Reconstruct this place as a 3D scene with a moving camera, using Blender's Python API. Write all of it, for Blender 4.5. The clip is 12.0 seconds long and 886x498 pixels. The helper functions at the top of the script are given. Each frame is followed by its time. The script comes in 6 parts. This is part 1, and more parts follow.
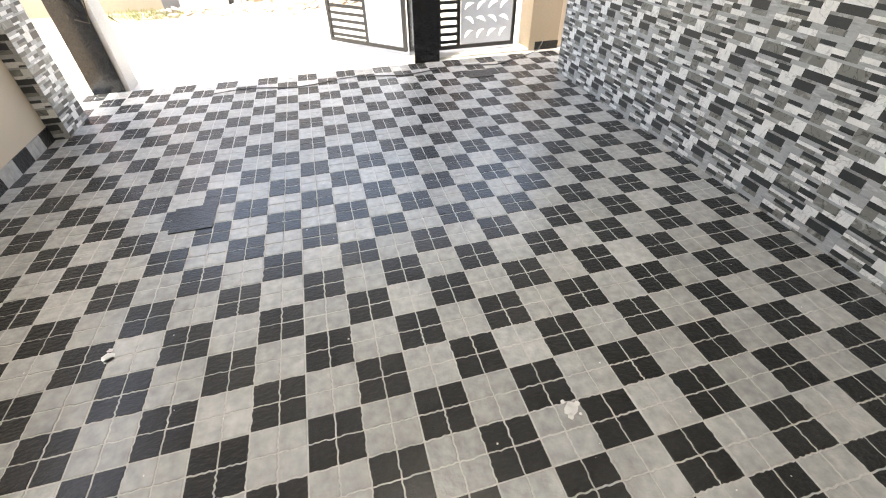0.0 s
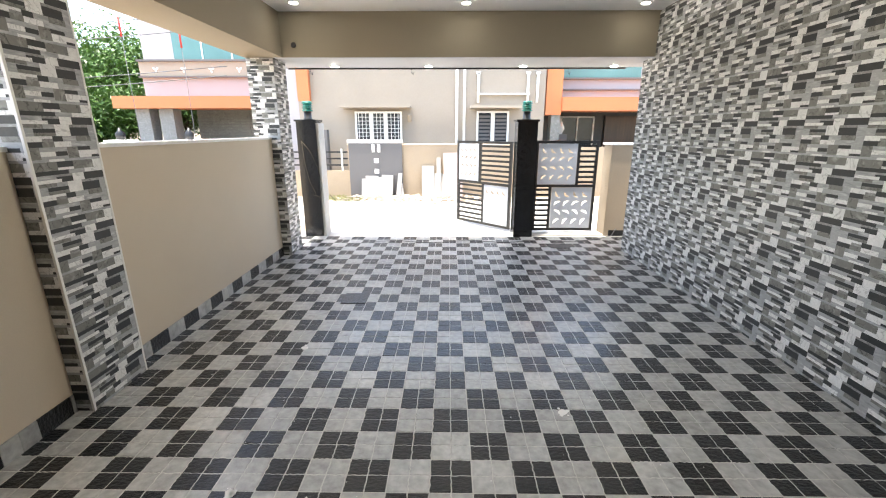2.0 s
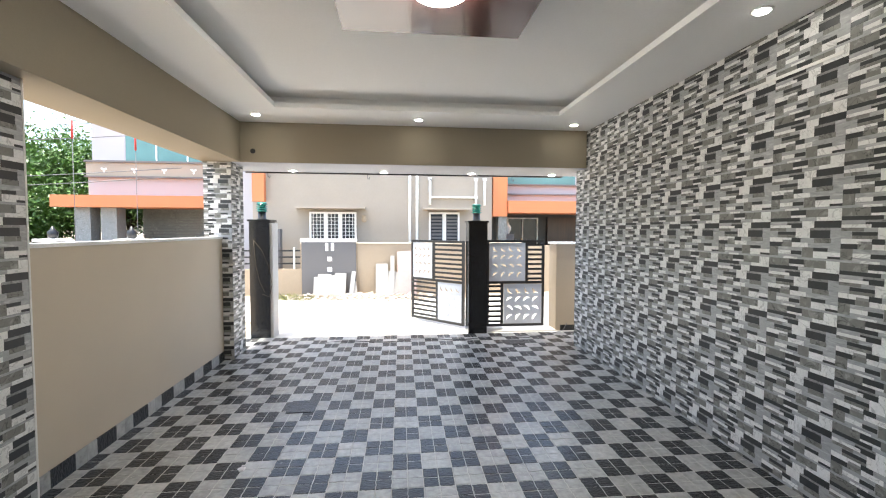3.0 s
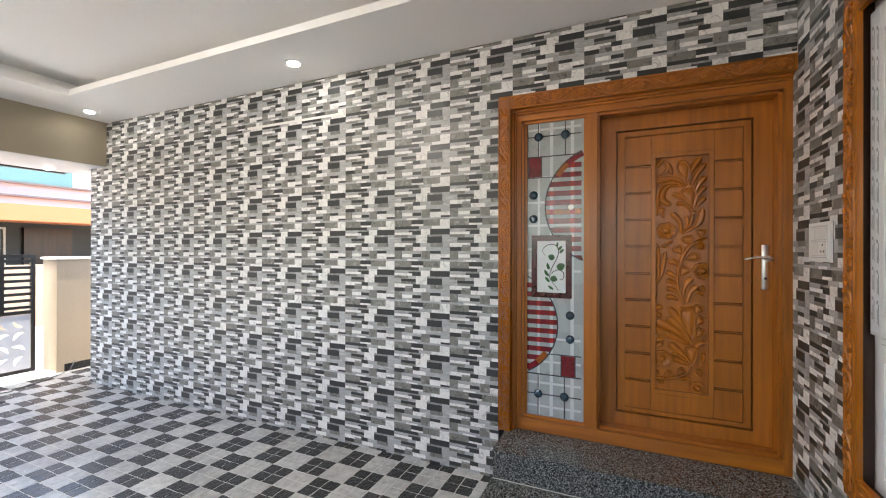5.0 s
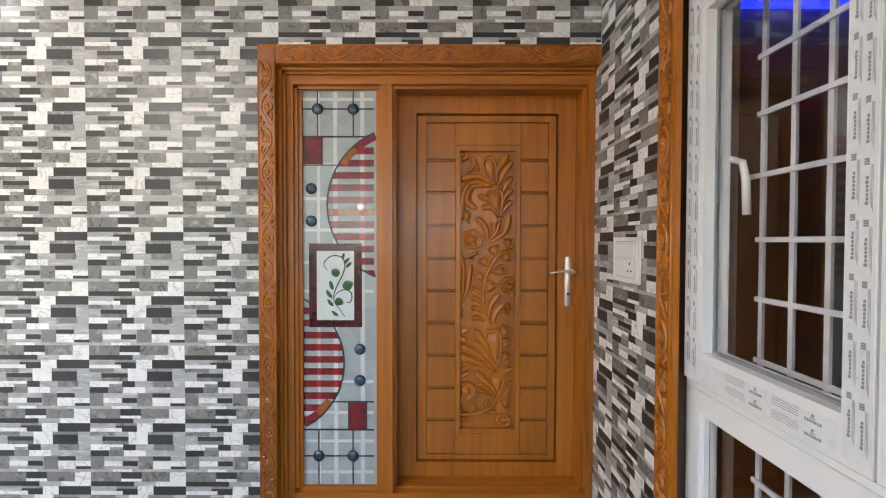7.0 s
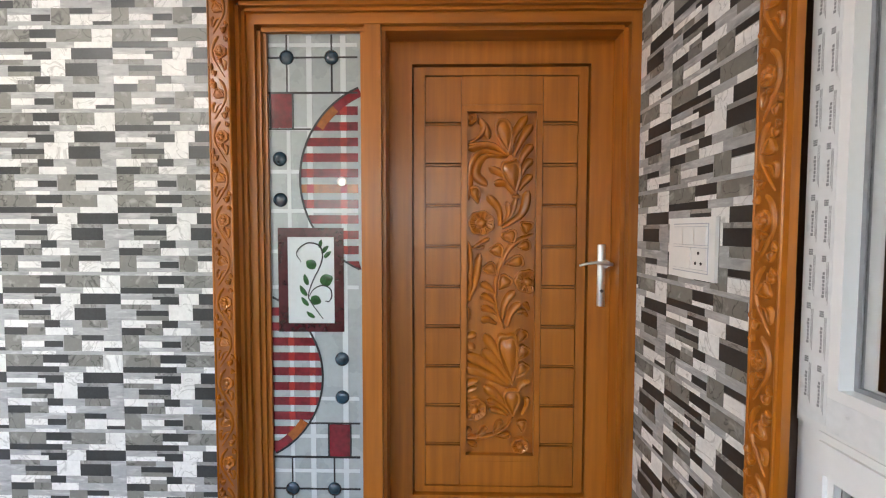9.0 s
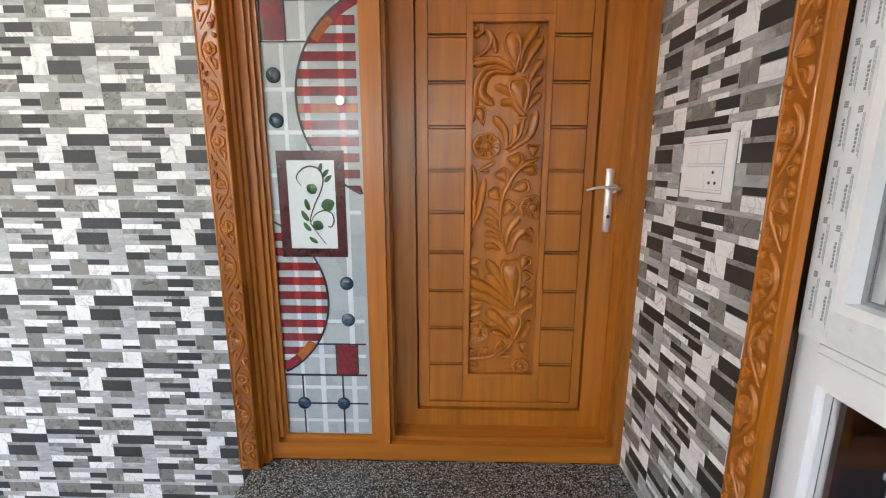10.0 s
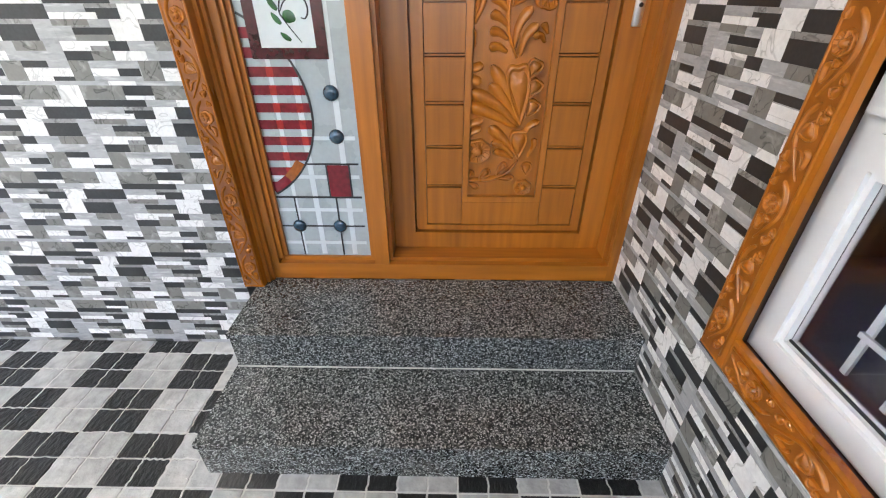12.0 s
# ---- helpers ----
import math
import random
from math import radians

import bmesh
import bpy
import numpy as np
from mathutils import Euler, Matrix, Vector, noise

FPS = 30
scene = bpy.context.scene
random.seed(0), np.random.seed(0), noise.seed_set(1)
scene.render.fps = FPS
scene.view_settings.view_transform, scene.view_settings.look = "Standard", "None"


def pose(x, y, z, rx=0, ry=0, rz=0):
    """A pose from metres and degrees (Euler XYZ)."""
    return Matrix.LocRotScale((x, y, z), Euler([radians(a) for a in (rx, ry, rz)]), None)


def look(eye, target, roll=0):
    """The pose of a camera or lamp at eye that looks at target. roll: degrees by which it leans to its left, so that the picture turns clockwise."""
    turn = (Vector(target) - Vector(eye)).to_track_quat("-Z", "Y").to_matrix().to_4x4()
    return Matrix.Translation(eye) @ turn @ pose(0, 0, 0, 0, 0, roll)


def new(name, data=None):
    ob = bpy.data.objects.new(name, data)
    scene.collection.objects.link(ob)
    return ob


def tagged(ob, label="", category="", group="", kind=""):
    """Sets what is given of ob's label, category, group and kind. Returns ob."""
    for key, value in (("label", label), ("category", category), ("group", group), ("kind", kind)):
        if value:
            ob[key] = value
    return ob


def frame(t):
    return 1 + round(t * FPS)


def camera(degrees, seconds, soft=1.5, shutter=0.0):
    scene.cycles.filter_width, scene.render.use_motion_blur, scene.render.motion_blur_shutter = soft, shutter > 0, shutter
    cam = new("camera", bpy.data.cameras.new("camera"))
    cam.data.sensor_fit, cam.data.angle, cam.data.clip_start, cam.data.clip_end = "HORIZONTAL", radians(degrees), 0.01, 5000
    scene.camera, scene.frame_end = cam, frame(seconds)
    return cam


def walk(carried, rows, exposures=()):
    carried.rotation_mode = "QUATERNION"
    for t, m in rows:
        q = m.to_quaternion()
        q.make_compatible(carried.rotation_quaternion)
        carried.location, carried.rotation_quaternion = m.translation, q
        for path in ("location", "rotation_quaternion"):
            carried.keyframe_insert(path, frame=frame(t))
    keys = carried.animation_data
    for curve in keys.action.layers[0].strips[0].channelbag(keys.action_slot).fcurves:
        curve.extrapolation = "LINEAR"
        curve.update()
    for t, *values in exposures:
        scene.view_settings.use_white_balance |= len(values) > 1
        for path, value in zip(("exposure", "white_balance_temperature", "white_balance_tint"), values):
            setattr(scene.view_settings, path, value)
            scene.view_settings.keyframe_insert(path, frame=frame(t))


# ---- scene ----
cam = camera(93.4, 12.0, soft=1.15)
PATH = [
    (0, (-0.099, -0.477, 1.482), (0.288, 0.992, 0.181), -0.9),
    (0.5, (-0.076, -0.912, 1.478), (0.025, 0.629, 0.206), -0.6),
    (1, (-0.089, -1.316, 1.488), (-0.1, 0.307, 0.32), -0.5),
    (1.5, (-0.07, -1.749, 1.52), (-0.11, 0.035, 0.616), -0.15),
    (2, (-0.118, -1.928, 1.59), (-0.142, -0.004, 1.046), 0.0),
    (2.5, (-0.138, -1.96, 1.619), (-0.106, 0.026, 1.391), 0.1),
    (2.7, (-0.135, -1.954, 1.615), (-0.057, 0.039, 1.479), 0.1),
    (4.3, (-0.239, -1.844, 1.532), (1.045, -0.31, 1.561), 0.2),
    (4.5, (-0.267, -1.858, 1.524), (1.213, -0.514, 1.547), 0.2),
    (5, (-0.4, -1.899, 1.518), (1.425, -1.08, 1.52), 0.1),
    (5.5, (-0.429, -1.915, 1.506), (1.538, -1.556, 1.498), 0.1),
    (6, (-0.342, -1.925, 1.53), (1.656, -1.835, 1.499), -0.0),
    (6.5, (-0.026, -1.933, 1.568), (1.974, -1.933, 1.529), -0.0),
    (7, (0.345, -1.958, 1.625), (2.345, -1.952, 1.586), 0.1),
    (7.2, (0.455, -1.963, 1.638), (2.455, -1.954, 1.599), 0.1),
    (8.8, (0.754, -1.978, 1.608), (2.753, -1.942, 1.569), 0.1),
    (9, (0.757, -1.973, 1.603), (2.755, -1.937, 1.513), 0.1),
    (9.5, (0.764, -1.97, 1.586), (2.751, -1.925, 1.364), 0.1),
    (10, (0.778, -1.967, 1.556), (2.739, -1.922, 1.165), 0.1),
    (10.5, (0.787, -1.952, 1.511), (2.708, -1.915, 0.954), 0.1),
    (11, (0.809, -1.958, 1.468), (2.661, -1.921, 0.714), 0.1),
    (11.5, (0.839, -1.959, 1.417), (2.616, -1.929, 0.498), 0.1),
    (12, (0.856, -1.965, 1.393), (2.562, -1.935, 0.346), 0.0),
]
walk(cam, [(t, look(eye, target, roll)) for t, eye, target, roll in PATH],
     [(0.0, 3.05, 7350, 7), (1.0, 3.14, 7350, 7), (1.5, 3.04, 7150, 7), (2.5, 2.52, 6700, 6), (4.5, 2.82, 6650, 7), (5.0, 3.28, 6750, 9), (5.5, 3.41, 6650, 9), (6.5, 3.55, 6600, 9), (7.0, 3.66, 6550, 9), (9.0, 3.8, 6500, 9), (12.0, 4.12, 6500, 9)])

# ---- world, sun, exposure ----
world = bpy.data.worlds.new("sky_world")
scene.world = world
world.use_nodes = True
wn = world.node_tree.nodes
sky = wn.new("ShaderNodeTexSky")
sky.sky_type, sky.sun_disc = "NISHITA", False
sky.sun_elevation, sky.sun_rotation = radians(78), radians(-110)
sky.air_density, sky.dust_density, sky.altitude = 1.0, 3.0, 0
wn["Background"].inputs["Strength"].default_value = 0.15
world.node_tree.links.new(sky.outputs[0], wn["Background"].inputs["Color"])
sun = new("sun", bpy.data.lights.new("sun", "SUN"))
sun.data.energy, sun.data.angle, sun.data.color = 1.9, radians(0.6), (1.0, 0.97, 0.92)
sun.matrix_world = look((0, 0, 0), (0.16, 0.075, -1.0))

# ---- materials ----
def mat(name, base, rough=0.6, metal=0.0, vary=0.15, scale=8.0, grain=60.0, bump=0.1, bumpscale=60.0, coat=0.0, objvary=0.0, spec=0.5, second=None, stretch=None, dist=0.004):
    """A surface with two scales of colour variation, uneven gloss and fine relief."""
    m = bpy.data.materials.new(name)
    m.use_nodes = True
    n, l = m.node_tree.nodes, m.node_tree.links
    b = n["Principled BSDF"]
    geo = n.new("ShaderNodeNewGeometry")
    vec = geo.outputs["Position"]
    if stretch:
        mp = n.new("ShaderNodeMapping")
        mp.inputs["Scale"].default_value = stretch
        l.new(vec, mp.inputs["Vector"])
        vec = mp.outputs["Vector"]
    big = n.new("ShaderNodeTexNoise")
    big.inputs["Scale"].default_value, big.inputs["Detail"].default_value = scale, 4
    fine = n.new("ShaderNodeTexNoise")
    fine.inputs["Scale"].default_value, fine.inputs["Detail"].default_value = grain, 6
    l.new(vec, big.inputs["Vector"]), l.new(vec, fine.inputs["Vector"])
    add = n.new("ShaderNodeMath")
    add.operation = "ADD"
    l.new(big.outputs[0], add.inputs[0]), l.new(fine.outputs[0], add.inputs[1])
    ramp = n.new("ShaderNodeMapRange")
    ramp.inputs["From Min"].default_value, ramp.inputs["From Max"].default_value = 0.65, 1.35
    l.new(add.outputs[0], ramp.inputs["Value"])
    mix = n.new("ShaderNodeMix")
    mix.data_type = "RGBA"
    lo = tuple(c * (1 - vary) for c in base)
    hi = second or tuple(min(1.0, c * (1 + vary)) for c in base)
    mix.inputs["A"].default_value, mix.inputs["B"].default_value = (*lo, 1), (*hi, 1)
    l.new(ramp.outputs[0], mix.inputs["Factor"])
    col = mix.outputs["Result"]
    if objvary:
        info = n.new("ShaderNodeObjectInfo")
        mr = n.new("ShaderNodeMapRange")
        mr.inputs["To Min"].default_value, mr.inputs["To Max"].default_value = 1 - objvary, 1 + objvary
        l.new(info.outputs["Random"], mr.inputs["Value"])
        hs = n.new("ShaderNodeHueSaturation")
        l.new(mr.outputs[0], hs.inputs["Value"]), l.new(col, hs.inputs["Color"])
        col = hs.outputs["Color"]
    l.new(col, b.inputs["Base Color"])
    rr = n.new("ShaderNodeMapRange")
    rr.inputs["To Min"].default_value, rr.inputs["To Max"].default_value = max(0.02, rough * 0.75), min(1.0, rough * 1.25)
    l.new(big.outputs[0], rr.inputs["Value"]), l.new(rr.outputs[0], b.inputs["Roughness"])
    b.inputs["Metallic"].default_value = metal
    b.inputs["Coat Weight"].default_value = coat
    b.inputs["Coat Roughness"].default_value = 0.24
    b.inputs["Specular IOR Level"].default_value = spec
    if bump:
        bt = n.new("ShaderNodeTexNoise")
        bt.inputs["Scale"].default_value, bt.inputs["Detail"].default_value = bumpscale, 5
        l.new(vec, bt.inputs["Vector"])
        bp = n.new("ShaderNodeBump")
        bp.inputs["Strength"].default_value, bp.inputs["Distance"].default_value = bump, dist
        l.new(bt.outputs[0], bp.inputs["Height"]), l.new(bp.outputs[0], b.inputs["Normal"])
    return m


def wood(name, dark, light, axis=2, rough=0.36, coat=0.18):
    """Varnished timber whose grain runs along the given axis."""
    s = [22.0, 22.0, 22.0]
    s[axis] = 1.3
    return mat(name, tuple((a + b) / 2 for a, b in zip(dark, light)), rough, vary=0.3, scale=0.35, grain=1.6, bump=0.12, bumpscale=2.5, coat=coat, second=light, stretch=tuple(s), dist=0.002)


def veined(name, base, vein, rough=0.42, scale=7.0, width=0.06, objvary=0.03, pale=None):
    """Printed stone with wandering veins, and pale cloudy patches where asked."""
    m = mat(name, base, rough, vary=0.12, scale=14, grain=90, bump=0.05, objvary=objvary)
    n, l = m.node_tree.nodes, m.node_tree.links
    b = n["Principled BSDF"]
    src = b.inputs["Base Color"].links[0].from_socket
    geo = n.new("ShaderNodeNewGeometry")
    nz = n.new("ShaderNodeTexNoise")
    nz.inputs["Scale"].default_value, nz.inputs["Detail"].default_value, nz.inputs["Distortion"].default_value = scale, 3, 1.2
    l.new(geo.outputs["Position"], nz.inputs["Vector"])
    d = n.new("ShaderNodeMath")
    d.operation = "SUBTRACT"
    d.inputs[1].default_value = 0.5
    a = n.new("ShaderNodeMath")
    a.operation = "ABSOLUTE"
    l.new(nz.outputs[0], d.inputs[0]), l.new(d.outputs[0], a.inputs[0])
    mr = n.new("ShaderNodeMapRange")
    mr.inputs["From Min"].default_value, mr.inputs["From Max"].default_value = 0.0, width
    mr.inputs["To Min"].default_value, mr.inputs["To Max"].default_value = 0.75, 0.0
    l.new(a.outputs[0], mr.inputs["Value"])
    mx = n.new("ShaderNodeMix")
    mx.data_type = "RGBA"
    mx.inputs["B"].default_value = (*vein, 1)
    l.new(mr.outputs[0], mx.inputs["Factor"]), l.new(src, mx.inputs["A"]), l.new(mx.outputs["Result"], b.inputs["Base Color"])
    if pale:
        cloud = n.new("ShaderNodeTexNoise")
        cloud.inputs["Scale"].default_value, cloud.inputs["Detail"].default_value, cloud.inputs["Distortion"].default_value = scale * 2.2, 4, 0.8
        l.new(geo.outputs["Position"], cloud.inputs["Vector"])
        pr = n.new("ShaderNodeMapRange")
        pr.inputs["From Min"].default_value, pr.inputs["From Max"].default_value = 0.56, 0.74
        pr.inputs["To Max"].default_value = 0.75
        l.new(cloud.outputs[0], pr.inputs["Value"])
        px = n.new("ShaderNodeMix")
        px.data_type = "RGBA"
        px.inputs["B"].default_value = (*pale, 1)
        l.new(pr.outputs[0], px.inputs["Factor"]), l.new(mx.outputs["Result"], px.inputs["A"]), l.new(px.outputs["Result"], b.inputs["Base Color"])
    return m


def streaked(name, base, pale, dark, rough=0.42):
    """Printed stone with soft level streaks."""
    m = mat(name, base, rough, vary=0.10, scale=14, grain=90, bump=0.04, objvary=0.03)
    n, l = m.node_tree.nodes, m.node_tree.links
    b = n["Principled BSDF"]
    col = b.inputs["Base Color"].links[0].from_socket
    geo = n.new("ShaderNodeNewGeometry")
    mp = n.new("ShaderNodeMapping")
    mp.inputs["Scale"].default_value = (9, 9, 42)
    l.new(geo.outputs["Position"], mp.inputs["Vector"])
    for seed, tint in ((0.0, pale), (7.3, dark)):
        nz = n.new("ShaderNodeTexNoise")
        nz.noise_dimensions = "4D"
        nz.inputs["W"].default_value = seed
        nz.inputs["Scale"].default_value, nz.inputs["Detail"].default_value, nz.inputs["Distortion"].default_value = 1.6, 4, 0.6
        l.new(mp.outputs[0], nz.inputs["Vector"])
        mr = n.new("ShaderNodeMapRange")
        mr.inputs["From Min"].default_value, mr.inputs["From Max"].default_value = 0.52, 0.70
        l.new(nz.outputs[0], mr.inputs["Value"])
        mx = n.new("ShaderNodeMix")
        mx.data_type = "RGBA"
        mx.inputs["B"].default_value = (*tint, 1)
        l.new(mr.outputs[0], mx.inputs["Factor"]), l.new(col, mx.inputs["A"])
        col = mx.outputs["Result"]
    l.new(col, b.inputs["Base Color"])
    return m


def speckled(name, ground, flecks, scale=120.0, rough=0.2):
    """Polished granite: dark ground with pale crystals of two sizes."""
    m = mat(name, ground, rough, vary=0.35, scale=25, grain=140, bump=0.02)
    n, l = m.node_tree.nodes, m.node_tree.links
    b = n["Principled BSDF"]
    col = b.inputs["Base Color"].links[0].from_socket
    geo = n.new("ShaderNodeNewGeometry")
    for k, (s, thr, tint) in enumerate(((scale, 0.45, flecks[0]), (scale * 1.9, 0.64, flecks[1]))):
        vor = n.new("ShaderNodeTexVoronoi")
        vor.inputs["Scale"].default_value = s
        l.new(geo.outputs["Position"], vor.inputs["Vector"])
        sep = n.new("ShaderNodeSeparateColor")
        l.new(vor.outputs["Color"], sep.inputs[0])
        mr = n.new("ShaderNodeMapRange")
        mr.inputs["From Min"].default_value, mr.inputs["From Max"].default_value = thr, 1.0
        l.new(sep.outputs[k], mr.inputs["Value"])
        mx = n.new("ShaderNodeMix")
        mx.data_type = "RGBA"
        mx.inputs["B"].default_value = (*tint, 1)
        l.new(mr.outputs[0], mx.inputs["Factor"]), l.new(col, mx.inputs["A"])
        col = mx.outputs["Result"]
    l.new(col, b.inputs["Base Color"])
    return m


def glowing(name, color, strength):
    m = bpy.data.materials.new(name)
    m.use_nodes = True
    b = m.node_tree.nodes["Principled BSDF"]
    b.inputs["Base Color"].default_value = (*color, 1)
    b.inputs["Emission Color"].default_value, b.inputs["Emission Strength"].default_value = (*color, 1), strength
    return m


def glassy(name, tint=(1, 1, 1), rough=0.0):
    m = bpy.data.materials.new(name)
    m.use_nodes = True
    b = m.node_tree.nodes["Principled BSDF"]
    b.inputs["Base Color"].default_value = (*tint, 1)
    b.inputs["Transmission Weight"].default_value, b.inputs["Roughness"].default_value, b.inputs["IOR"].default_value = 1.0, rough, 1.5
    return m


